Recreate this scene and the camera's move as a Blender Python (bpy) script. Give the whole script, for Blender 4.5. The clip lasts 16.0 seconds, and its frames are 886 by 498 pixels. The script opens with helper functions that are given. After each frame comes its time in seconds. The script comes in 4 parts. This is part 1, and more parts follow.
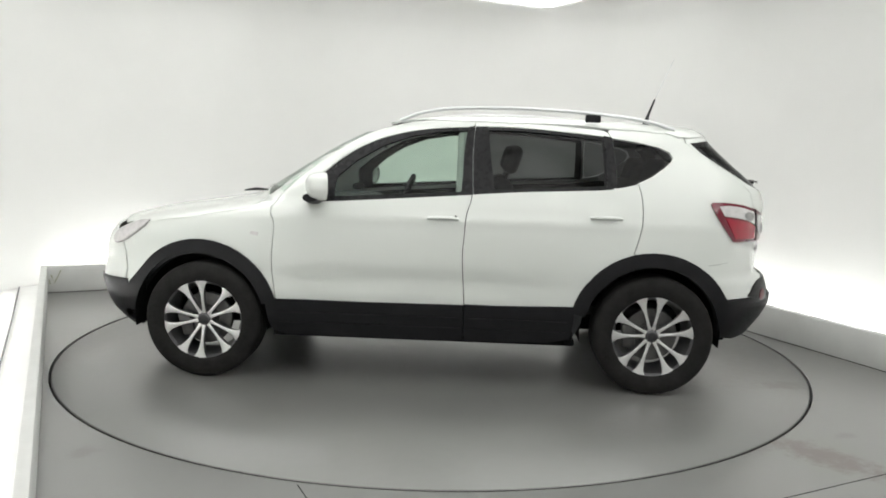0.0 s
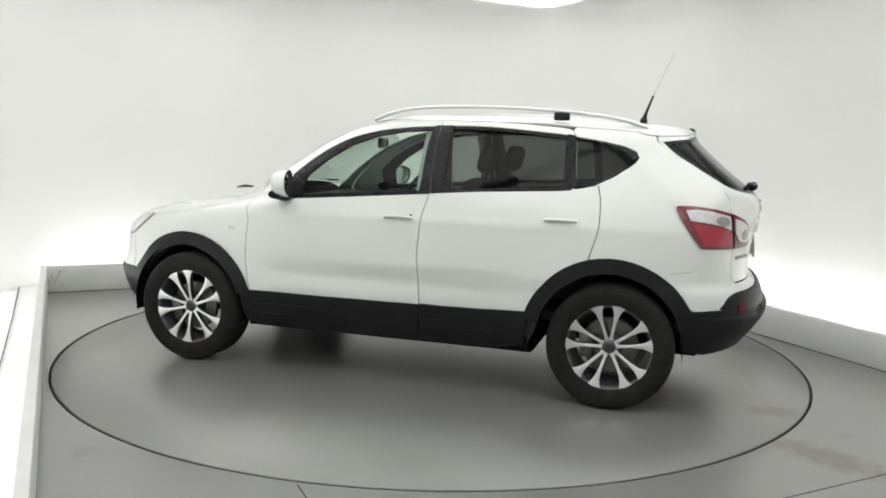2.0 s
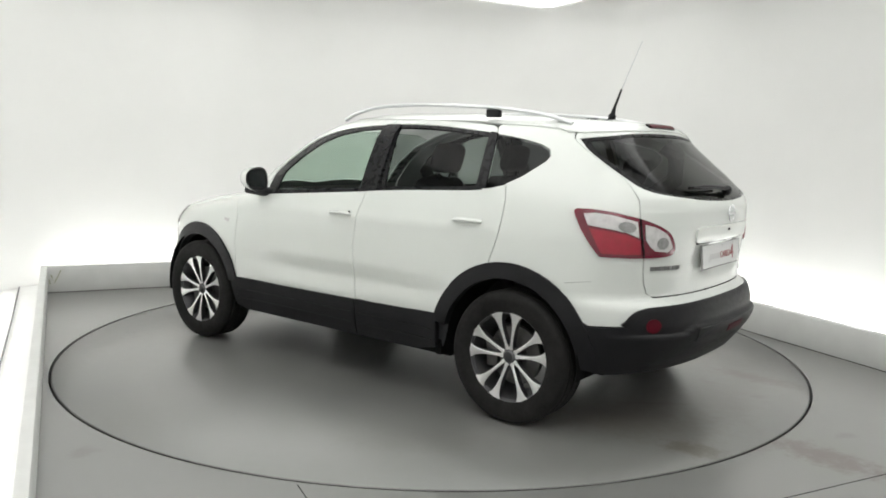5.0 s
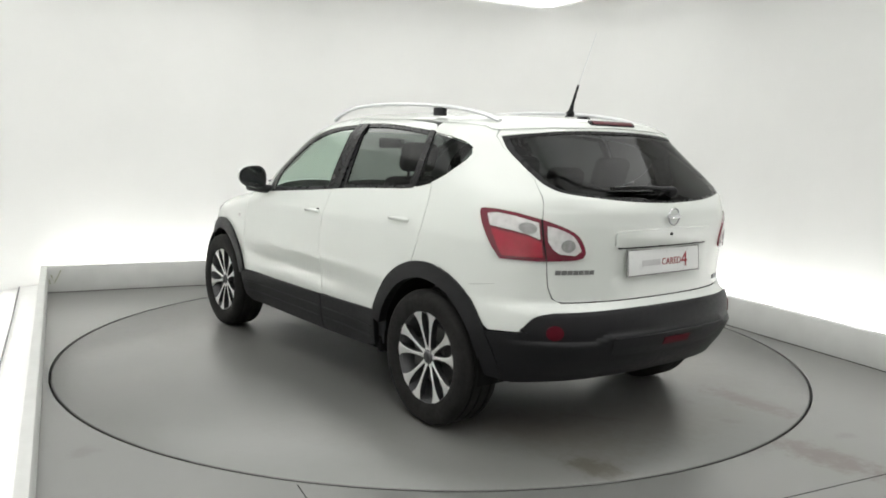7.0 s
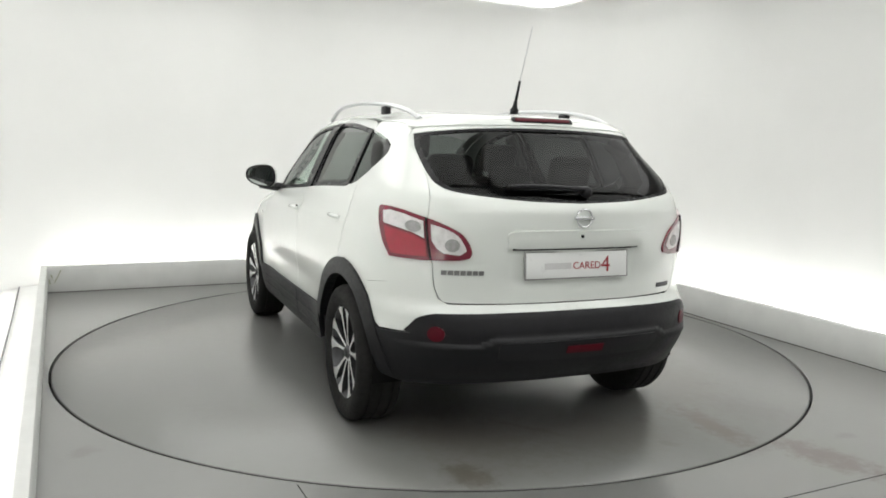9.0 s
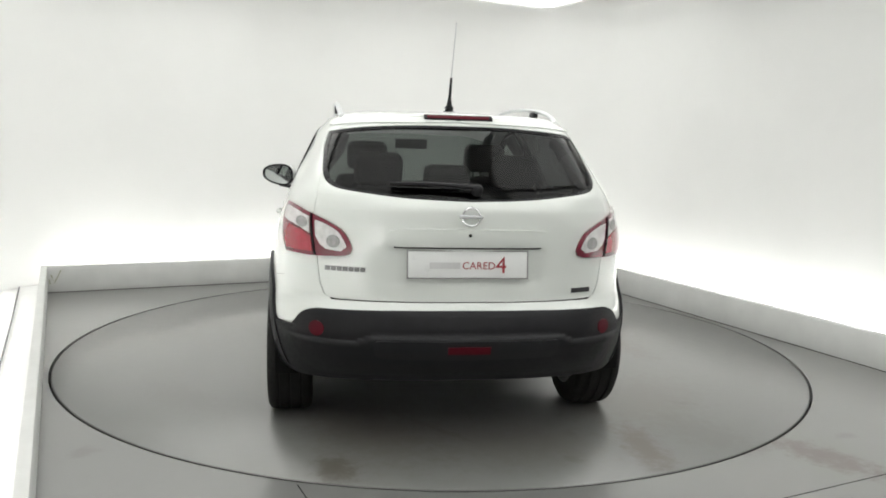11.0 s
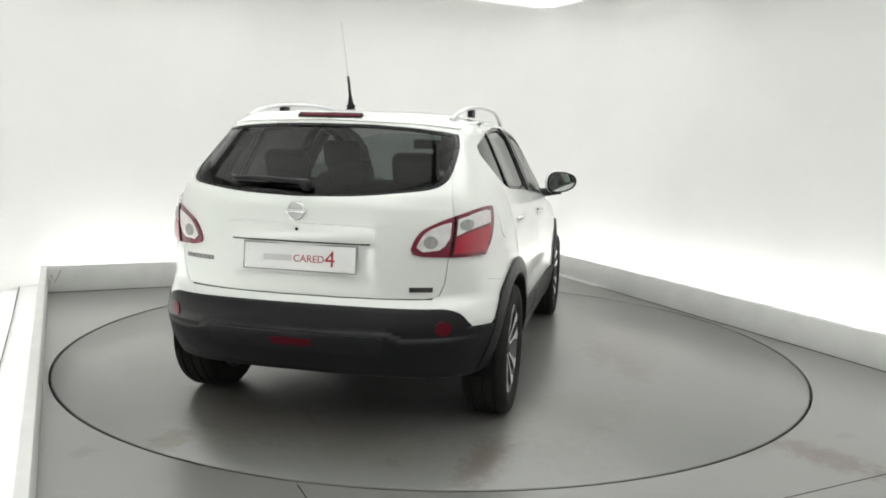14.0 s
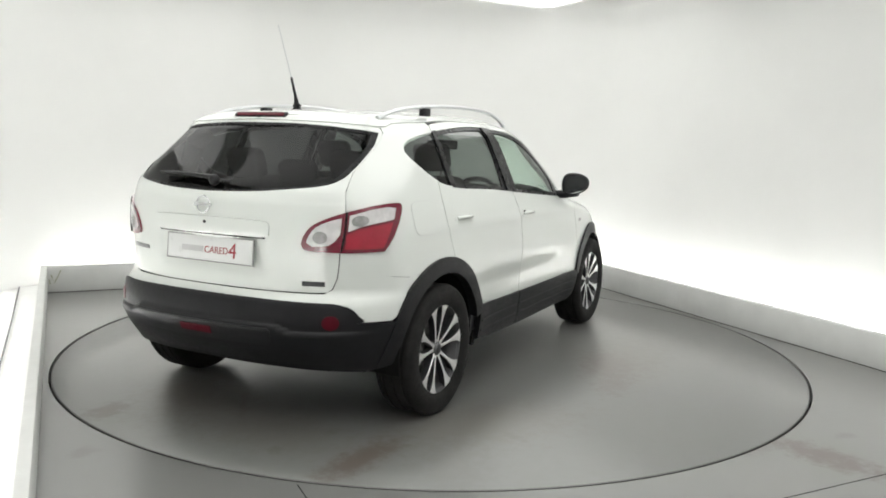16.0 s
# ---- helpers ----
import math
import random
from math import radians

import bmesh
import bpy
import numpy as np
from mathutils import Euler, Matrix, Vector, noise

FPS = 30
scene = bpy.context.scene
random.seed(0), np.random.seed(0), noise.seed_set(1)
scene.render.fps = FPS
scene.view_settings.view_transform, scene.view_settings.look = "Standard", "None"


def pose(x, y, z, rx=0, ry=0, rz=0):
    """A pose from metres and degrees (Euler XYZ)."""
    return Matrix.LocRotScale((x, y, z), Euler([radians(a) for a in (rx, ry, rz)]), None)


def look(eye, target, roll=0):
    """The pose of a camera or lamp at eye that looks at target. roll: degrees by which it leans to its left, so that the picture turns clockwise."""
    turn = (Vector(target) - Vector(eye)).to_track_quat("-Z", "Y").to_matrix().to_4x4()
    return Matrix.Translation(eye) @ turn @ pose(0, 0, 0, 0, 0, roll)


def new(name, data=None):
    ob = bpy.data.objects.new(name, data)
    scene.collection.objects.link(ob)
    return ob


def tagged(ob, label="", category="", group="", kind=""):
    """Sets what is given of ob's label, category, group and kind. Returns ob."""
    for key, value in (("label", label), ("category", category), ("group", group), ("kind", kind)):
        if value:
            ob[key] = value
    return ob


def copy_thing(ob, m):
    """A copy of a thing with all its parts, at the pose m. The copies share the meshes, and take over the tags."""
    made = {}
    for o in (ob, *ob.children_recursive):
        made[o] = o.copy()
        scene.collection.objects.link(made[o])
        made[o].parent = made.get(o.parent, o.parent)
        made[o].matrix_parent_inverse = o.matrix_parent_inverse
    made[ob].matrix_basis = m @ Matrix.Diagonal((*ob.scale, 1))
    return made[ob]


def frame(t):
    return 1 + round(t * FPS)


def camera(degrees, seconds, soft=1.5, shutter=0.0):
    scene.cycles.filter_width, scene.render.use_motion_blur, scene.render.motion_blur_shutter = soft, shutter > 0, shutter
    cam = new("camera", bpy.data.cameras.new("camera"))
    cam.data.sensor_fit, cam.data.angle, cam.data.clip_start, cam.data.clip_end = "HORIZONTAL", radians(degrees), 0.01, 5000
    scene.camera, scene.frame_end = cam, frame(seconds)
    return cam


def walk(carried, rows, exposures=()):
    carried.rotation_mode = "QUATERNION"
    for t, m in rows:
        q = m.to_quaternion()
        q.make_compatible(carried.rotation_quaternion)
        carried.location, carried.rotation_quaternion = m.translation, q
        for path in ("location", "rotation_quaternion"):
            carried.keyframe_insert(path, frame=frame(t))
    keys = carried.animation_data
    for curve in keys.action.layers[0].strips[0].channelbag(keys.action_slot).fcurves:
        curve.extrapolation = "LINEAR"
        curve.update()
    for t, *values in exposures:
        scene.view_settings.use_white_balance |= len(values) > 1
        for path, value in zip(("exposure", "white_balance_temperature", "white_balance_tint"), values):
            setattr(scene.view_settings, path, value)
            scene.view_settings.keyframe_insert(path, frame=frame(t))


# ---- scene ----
import functools

# ---- camera: fixed on a stand in the corner of the studio ----
cam = camera(58.6, 16.0, soft=1.8)
EYE = (0.0, -5.553, 1.400)
YAW, PITCH, ROLL = radians(0.527), radians(-7.411), 1.610
AIM = (EYE[0] + math.sin(YAW) * math.cos(PITCH), EYE[1] + math.cos(YAW) * math.cos(PITCH), EYE[2] + math.sin(PITCH))
walk(cam, [(0.0, look(EYE, AIM, ROLL)), (16.0, look(EYE, AIM, ROLL))], exposures=[(0.0, 0.05), (16.0, 0.12)])

# ---- light levels ----
STRIP_POWER = 11.5
PANEL_POWER = 1.32
world = bpy.data.worlds.new("studio_world")
world.use_nodes = True
world.node_tree.nodes["Background"].inputs[0].default_value = (0.8, 0.85, 0.9, 1)
world.node_tree.nodes["Background"].inputs[1].default_value = 0.05
scene.world = world


# ---- materials ----
def shader(name):
    m = bpy.data.materials.new(name)
    m.use_nodes = True
    nt = m.node_tree
    return m, nt, nt.nodes["Principled BSDF"]


def noise_node(nt, scale, detail=4.0, rough=0.55, coord="Object"):
    tc = nt.nodes.new("ShaderNodeTexCoord")
    n = nt.nodes.new("ShaderNodeTexNoise")
    n.inputs["Scale"].default_value = scale
    n.inputs["Detail"].default_value = detail
    n.inputs["Roughness"].default_value = rough
    nt.links.new(tc.outputs[coord], n.inputs["Vector"])
    return n


def ramp(nt, src, stops):
    r = nt.nodes.new("ShaderNodeValToRGB")
    el = r.color_ramp.elements
    while len(el) < len(stops):
        el.new(0.5)
    for e, (p, c) in zip(el, stops):
        e.position = p
        e.color = (*c, 1) if len(c) == 3 else c
    nt.links.new(src, r.inputs[0])
    return r


def plain(name, col, rough=0.5, metal=0.0, vary=0.08, scale=6.0, bump=0.0, bump_scale=200.0, coat=0.0, spec=0.5):
    m, nt, b = shader(name)
    n = noise_node(nt, scale)
    lo = tuple(c * (1 - vary) for c in col)
    hi = tuple(min(1, c * (1 + vary)) for c in col)
    r = ramp(nt, n.outputs["Fac"], [(0.3, lo), (0.7, hi)])
    nt.links.new(r.outputs[0], b.inputs["Base Color"])
    n2 = noise_node(nt, scale * 5)
    r2 = ramp(nt, n2.outputs["Fac"], [(0.3, (rough * 0.88,) * 3), (0.7, (min(1, rough * 1.12),) * 3)])
    nt.links.new(r2.outputs[0], b.inputs["Roughness"])
    b.inputs["Metallic"].default_value = metal
    b.inputs["Coat Weight"].default_value = coat
    b.inputs["Coat Roughness"].default_value = 0.10
    b.inputs["Specular IOR Level"].default_value = spec
    if bump:
        n3 = noise_node(nt, bump_scale, 2.0)
        bp = nt.nodes.new("ShaderNodeBump")
        bp.inputs["Strength"].default_value = bump
        bp.inputs["Distance"].default_value = 0.002
        nt.links.new(n3.outputs["Fac"], bp.inputs["Height"])
        nt.links.new(bp.outputs[0], b.inputs["Normal"])
    return m


def glow(name, col, power):
    m, nt, b = shader(name)
    b.inputs["Base Color"].default_value = (*col, 1)
    b.inputs["Emission Color"].default_value = (*col, 1)
    b.inputs["Emission Strength"].default_value = power
    return m


def pane_glass(name, tint):
    m = bpy.data.materials.new(name)
    m.use_nodes = True
    nt = m.node_tree
    nt.nodes.clear()
    out = nt.nodes.new("ShaderNodeOutputMaterial")
    tr = nt.nodes.new("ShaderNodeBsdfTransparent")
    tr.inputs[0].default_value = (*tint, 1)
    gl = nt.nodes.new("ShaderNodeBsdfGlossy")
    gl.inputs["Roughness"].default_value = 0.02
    lw = nt.nodes.new("ShaderNodeLayerWeight")
    lw.inputs["Blend"].default_value = 0.5
    pw = nt.nodes.new("ShaderNodeMath")
    pw.operation = "POWER"
    pw.inputs[1].default_value = 5.0
    fr = nt.nodes.new("ShaderNodeMath")
    fr.operation = "MULTIPLY_ADD"
    fr.inputs[1].default_value = 0.9
    fr.inputs[2].default_value = 0.018
    nt.links.new(lw.outputs["Facing"], pw.inputs[0])
    nt.links.new(pw.outputs[0], fr.inputs[0])
    mx = nt.nodes.new("ShaderNodeMixShader")
    nt.links.new(fr.outputs[0], mx.inputs[0])
    nt.links.new(tr.outputs[0], mx.inputs[1])
    nt.links.new(gl.outputs[0], mx.inputs[2])
    nt.links.new(mx.outputs[0], out.inputs[0])
    return m


def floor_paint(name, blots, tone_up=1.0):
    """Grey epoxy floor paint with worn, dirty patches. blots: x, y, half length, half width, turn in degrees, strength."""
    m, nt, b = shader(name)
    tc = nt.nodes.new("ShaderNodeTexCoord")
    big = noise_node(nt, 0.7, 2.0, 0.5)
    fine = noise_node(nt, 14.0, 6.0, 0.65)
    base = ramp(nt, big.outputs["Fac"], [(p, tuple(c * tone_up for c in rgb)) for p, rgb in ((0.15, (0.140, 0.144, 0.138)), (0.5, (0.162, 0.164, 0.157)), (0.85, (0.186, 0.184, 0.174)))])
    grit = ramp(nt, fine.outputs["Fac"], [(0.25, (0.955, 0.953, 0.95)), (0.6, (1.0, 1.0, 1.0))])
    mul = nt.nodes.new("ShaderNodeMixRGB")
    mul.blend_type = "MULTIPLY"
    mul.inputs[0].default_value = 1.0
    nt.links.new(base.outputs[0], mul.inputs[1])
    nt.links.new(grit.outputs[0], mul.inputs[2])
    col = mul.outputs[0]
    patchy = noise_node(nt, 13.0, 6.0, 0.72)
    for x, y, a, c, turn, power, tone in blots:
        mp = nt.nodes.new("ShaderNodeMapping")
        mp.vector_type = "TEXTURE"
        mp.inputs["Location"].default_value = (x, y, 0)
        mp.inputs["Rotation"].default_value = (0, 0, radians(turn))
        mp.inputs["Scale"].default_value = (a, c, 1)
        nt.links.new(tc.outputs["Object"], mp.inputs["Vector"])
        ln = nt.nodes.new("ShaderNodeVectorMath")
        ln.operation = "LENGTH"
        flat = nt.nodes.new("ShaderNodeVectorMath")
        flat.operation = "MULTIPLY"
        flat.inputs[1].default_value = (1, 1, 0)
        nt.links.new(mp.outputs[0], flat.inputs[0])
        nt.links.new(flat.outputs[0], ln.inputs[0])
        add = nt.nodes.new("ShaderNodeMath")
        add.operation = "MULTIPLY_ADD"
        add.inputs[1].default_value = 2.0
        nt.links.new(patchy.outputs["Fac"], add.inputs[0])
        nt.links.new(ln.outputs["Value"], add.inputs[2])
        fac = nt.nodes.new("ShaderNodeMapRange")
        fac.interpolation_type = "SMOOTHSTEP"
        for key, value in (("From Min", 1.20), ("From Max", 2.05), ("To Min", power), ("To Max", 0.0)):
            fac.inputs[key].default_value = value
        nt.links.new(add.outputs[0], fac.inputs["Value"])
        mx = nt.nodes.new("ShaderNodeMixRGB")
        mx.inputs[2].default_value = (*tone, 1)
        nt.links.new(fac.outputs["Result"], mx.inputs[0])
        nt.links.new(col, mx.inputs[1])
        col = mx.outputs[0]
    nt.links.new(col, b.inputs["Base Color"])
    b.inputs["Specular IOR Level"].default_value = 0.85
    b.inputs["Coat Weight"].default_value = 0.4
    b.inputs["Coat Roughness"].default_value = 0.30
    rg = ramp(nt, fine.outputs["Fac"], [(0.3, (0.30,) * 3), (0.7, (0.34,) * 3)])
    nt.links.new(rg.outputs[0], b.inputs["Roughness"])
    bp = nt.nodes.new("ShaderNodeBump")
    bp.inputs["Strength"].default_value = 0.012
    bp.inputs["Distance"].default_value = 0.001
    nt.links.new(fine.outputs["Fac"], bp.inputs["Height"])
    nt.links.new(bp.outputs[0], b.inputs["Normal"])
    return m


WALL = plain("white_wall_paint", (0.765, 0.768, 0.752), 0.85, vary=0.015, scale=1.5, bump=0.05)
SCUFF = plain("olive_scuff", (0.30, 0.31, 0.17), 0.7)
BOUNCE_WALL = plain("pale_bounce_wall_paint", (0.66, 0.66, 0.65), 0.8, vary=0.1, scale=1.5)
CEIL = plain("white_ceiling_paint", (0.80, 0.80, 0.79), 0.9, vary=0.02, scale=2.0)
KERB = plain("off_white_board_paint", (0.66, 0.665, 0.65), 0.55, vary=0.05, scale=4.0, bump=0.05)
TROUGH = plain("white_gloss_board", (0.8, 0.8, 0.79), 0.4, vary=0.02)
DARK_GAP = plain("dark_gap", (0.012, 0.012, 0.012), 0.9, vary=0.2)
GAP_SHADE = plain("board_gap_shade", (0.09, 0.088, 0.082), 0.9, vary=0.25, scale=5.0)
STRIP = glow("light_strip_glow", (1.0, 1.0, 0.985), STRIP_POWER)
PANEL = glow("ceiling_panel_glow", (1.0, 1.0, 0.98), PANEL_POWER)
BROWN, GREY_BROWN, GREY_DIRT, TAN_FILM = (0.098, 0.078, 0.066), (0.085, 0.074, 0.058), (0.115, 0.109, 0.100), (0.122, 0.109, 0.091)
FLOOR = floor_paint("grey_floor_paint", [(0.82, -2.60, 0.40, 0.16, -78, 1.0, BROWN), (0.62, -2.38, 0.22, 0.09, 20, 0.45, BROWN), (-2.32, -1.28, 0.10, 0.07, 20, 0.55, GREY_DIRT), (1.15, -2.45, 0.10, 0.05, 0, 0.6, GREY_DIRT), (-1.2, -2.7, 0.7, 0.3, 10, 0.2, GREY_DIRT)], 1.16)
TABLE_PAINT = floor_paint("grey_turntable_paint", [(-1.75, 0.55, 0.62, 0.42, 20, 0.55, TAN_FILM), (-1.35, -1.0, 0.75, 0.45, -35, 0.5, TAN_FILM), (0.35, -1.3, 0.9, 0.36, 8, 0.55, TAN_FILM), (-2.0, -0.2, 0.35, 0.55, 0, 0.35, TAN_FILM), (-1.75, 0.22, 0.30, 0.035, 38, 0.6, GREY_BROWN), (-2.05, -0.73, 0.42, 0.13, -4, 0.95, BROWN), (-2.2, 0.74, 0.20, 0.12, 10, 0.9, GREY_BROWN), (-1.62, 0.54, 0.25, 0.10, 15, 0.5, GREY_DIRT), (-1.85, -0.42, 0.07, 0.05, 0, 0.8, GREY_DIRT), (-2.17, -0.34, 0.08, 0.05, 30, 0.8, GREY_DIRT),
                                                   (-1.44, -1.23, 0.10, 0.05, 60, 0.7, GREY_DIRT), (0.10, -1.25, 0.50, 0.24, 15, 0.6, BROWN), (-1.9, -1.1, 0.4, 0.25, 30, 0.4, GREY_DIRT), (-0.3, -1.4, 0.34, 0.14, 5, 0.5, BROWN), (-1.9, 0.1, 0.5, 0.5, 0, 0.35, GREY_DIRT), (-1.2, 1.5, 0.5, 0.2, 40, 0.25, GREY_DIRT)])
PAINT = plain("white_car_paint", (0.70, 0.728, 0.695), 0.32, vary=0.012, scale=2.0, coat=1.0)
CLAD = plain("black_textured_plastic", (0.0090, 0.0090, 0.0105), 0.44, vary=0.2, scale=9.0, bump=0.15, bump_scale=700.0, spec=0.24)
CLAD_STEP = plain("dark_grey_plastic", (0.0090, 0.0090, 0.0105), 0.40, vary=0.15, scale=9.0, bump=0.1, bump_scale=700.0, spec=0.30)
GLOSS_BLACK = plain("gloss_black_trim", (0.008, 0.008, 0.009), 0.28, vary=0.1, spec=0.2)
RUBBER = plain("tyre_rubber", (0.016, 0.0155, 0.015), 0.75, vary=0.25, scale=12.0, bump=0.2, bump_scale=300.0, spec=0.18)
ALLOY = plain("machined_alloy", (0.86, 0.86, 0.86), 0.33, metal=1.0, vary=0.05, scale=20.0)
ALLOY_DARK = plain("dark_grey_alloy", (0.045, 0.045, 0.048), 0.4, metal=0.4, vary=0.15, scale=12.0)
BARREL = plain("grey_cast_alloy", (0.13, 0.13, 0.135), 0.42, metal=0.7, vary=0.12, scale=14.0)
STEEL = plain("brake_steel", (0.16, 0.157, 0.155), 0.4, metal=1.0, vary=0.12, scale=15.0)
CHROME = plain("chrome_trim", (0.72, 0.73, 0.74), 0.2, metal=1.0, vary=0.03)
SATIN = plain("satin_silver_rail", (0.60, 0.61, 0.62), 0.32, metal=0.9, vary=0.05)
TRIM_IN = plain("dark_grey_interior_plastic", (0.035, 0.036, 0.04), 0.7, vary=0.15, bump=0.1)
CLOTH = plain("black_seat_cloth", (0.022, 0.022, 0.026), 0.9, vary=0.2, scale=30.0, bump=0.3, bump_scale=400.0)
LINING = plain("grey_headlining", (0.45, 0.45, 0.44), 0.95, vary=0.04, scale=20.0)
UNDER = plain("underbody_black", (0.008, 0.008, 0.008), 0.9, vary=0.3, spec=0.1)
RED = plain("red_lamp_lens", (0.34, 0.005, 0.026), 0.16, vary=0.10, scale=25.0, coat=1.0)
RED_RIM = plain("deep_red_lamp_rim", (0.15, 0.004, 0.020), 0.12, vary=0.12, scale=25.0, coat=1.0)
RED_DARK = plain("dark_red_lens", (0.082, 0.005, 0.012), 0.35, vary=0.1, scale=25.0, spec=0.12)
CLEAR_LENS = plain("clear_lamp_lens", (0.62, 0.60, 0.60), 0.10, vary=0.14, scale=30.0, coat=1.0)
BULB = plain("lamp_reflector", (0.33, 0.325, 0.32), 0.25, metal=0.2, vary=0.2, scale=40.0)
PLATE = plain("white_plate", (0.72, 0.73, 0.72), 0.3, vary=0.02)
INK_GREY = plain("grey_ink", (0.55, 0.55, 0.55), 0.5)
LETTER = plain("grey_chrome_lettering", (0.22, 0.22, 0.22), 0.35, metal=0.5)
INK_RED = plain("red_ink", (0.30, 0.02, 0.03), 0.5)
MIRROR = plain("mirror_silver", (0.58, 0.60, 0.60), 0.02, metal=1.0, vary=0.0)
GLASS_FRONT = pane_glass("green_tinted_glass", (0.68, 0.775, 0.715))
GLASS_DARK = pane_glass("dark_privacy_glass", (0.265, 0.278, 0.275))
GLASS_TAIL = pane_glass("dark_rear_privacy_glass", (0.135, 0.142, 0.142))


# ---- mesh helpers ----
def mesh_of(bm, name, mat, smooth=True):
    me = bpy.data.meshes.new(name)
    bmesh.ops.recalc_face_normals(bm, faces=bm.faces)
    bm.to_mesh(me)
    bm.free()
    me.materials.append(mat)
    if smooth:
        for p in me.polygons:
            p.use_smooth = True
        me.set_sharp_from_angle(angle=radians(38))
    return me


def part(name, bm, mat, parent, label="", smooth=True):
    """Links a bmesh, or a finished mesh, as one mesh object under a thing or a part."""
    me = bm if isinstance(bm, bpy.types.Mesh) else mesh_of(bm, name, mat, smooth)
    ob = new(name, me)
    ob.parent = parent
    if label:
        tagged(ob, label)
    return ob


def box(bm, x0, x1, y0, y1, z0, z1, bevel=0.0, seg=2):
    r = bmesh.ops.create_cube(bm, size=1.0, matrix=Matrix.Translation(((x0 + x1) / 2, (y0 + y1) / 2, (z0 + z1) / 2)) @ Matrix.Diagonal((x1 - x0, y1 - y0, z1 - z0, 1)))
    if bevel:
        vs = set(r["verts"])
        bmesh.ops.bevel(bm, geom=[e for e in bm.edges if e.verts[0] in vs and e.verts[1] in vs], offset=bevel, segments=seg, affect="EDGES", profile=0.5)
    return r["verts"]


def tube(bm, pts, rad, seg=10, flat=1.0):
    """A round bar along points; flat squeezes it in height."""
    rings = []
    pts = [Vector(p) for p in pts]
    for i, p in enumerate(pts):
        d = (pts[min(i + 1, len(pts) - 1)] - pts[max(i - 1, 0)]).normalized()
        a = d.cross(Vector((0, 0, 1)))
        a = a.normalized() if a.length > 1e-4 else Vector((1, 0, 0))
        c = a.cross(d)
        r = rad[i] if isinstance(rad, (list, tuple)) else rad
        rings.append([bm.verts.new(p + a * r * math.cos(2 * math.pi * k / seg) + c * r * flat * math.sin(2 * math.pi * k / seg)) for k in range(seg)])
    for r0, r1 in zip(rings, rings[1:]):
        for k in range(seg):
            bm.faces.new((r0[k], r0[(k + 1) % seg], r1[(k + 1) % seg], r1[k]))
    bm.faces.new(rings[0])
    bm.faces.new(rings[-1])


def lathe(bm, prof, seg=48, axis="Y"):
    """A turned solid: prof holds (radius, place along the axis); closed when it ends where it starts."""
    rings = []
    for r, a in prof:
        ring = []
        for k in range(seg):
            c, s = math.cos(2 * math.pi * k / seg), math.sin(2 * math.pi * k / seg)
            ring.append(bm.verts.new((r * c, a, r * s) if axis == "Y" else (r * c, r * s, a)))
        rings.append(ring)
    for r0, r1 in zip(rings, rings[1:]):
        for k in range(seg):
            bm.faces.new((r0[k], r0[(k + 1) % seg], r1[(k + 1) % seg], r1[k]))
    return rings


def spline(pts, n=6):
    """Points of a smooth curve through pts."""
    p = [np.array(q, float) for q in pts]
    p = [2 * p[0] - p[1]] + p + [2 * p[-1] - p[-2]]
    out = []
    for i in range(1, len(p) - 2):
        for k in range(n):
            t = k / n
            out.append(0.5 * (2 * p[i] + (p[i + 1] - p[i - 1]) * t + (2 * p[i - 1] - 5 * p[i] + 4 * p[i + 1] - p[i + 2]) * t * t + (3 * p[i] - p[i - 1] - 3 * p[i + 1] + p[i + 2]) * t ** 3))
    out.append(p[-2])
    return [tuple(q) for q in out]


# ---- the studio ----
ROOM_TURN = 25.5
RC, RS = math.cos(radians(ROOM_TURN)), math.sin(radians(ROOM_TURN))
KL, KR, KB = -2.51, 2.55, 2.77
WL, WR, WB, WF = -3.12, 3.16, 3.36, -7.2
CEIL_Z = 3.05


def room(u, v, z=0.0):
    return (u * RC - v * RS, u * RS + v * RC, z)


def room_box(bm, u0, u1, v0, v1, z0, z1, bevel=0.0):
    vs = box(bm, u0, u1, v0, v1, z0, z1, bevel)
    return vs


def room_part(name, bm, mat, label, category, kind="structure", smooth=True):
    ob = new(name, mesh_of(bm, name, mat, smooth))
    ob.matrix_world = pose(0, 0, 0, 0, 0, ROOM_TURN)
    return tagged(ob, label, category, kind=kind)


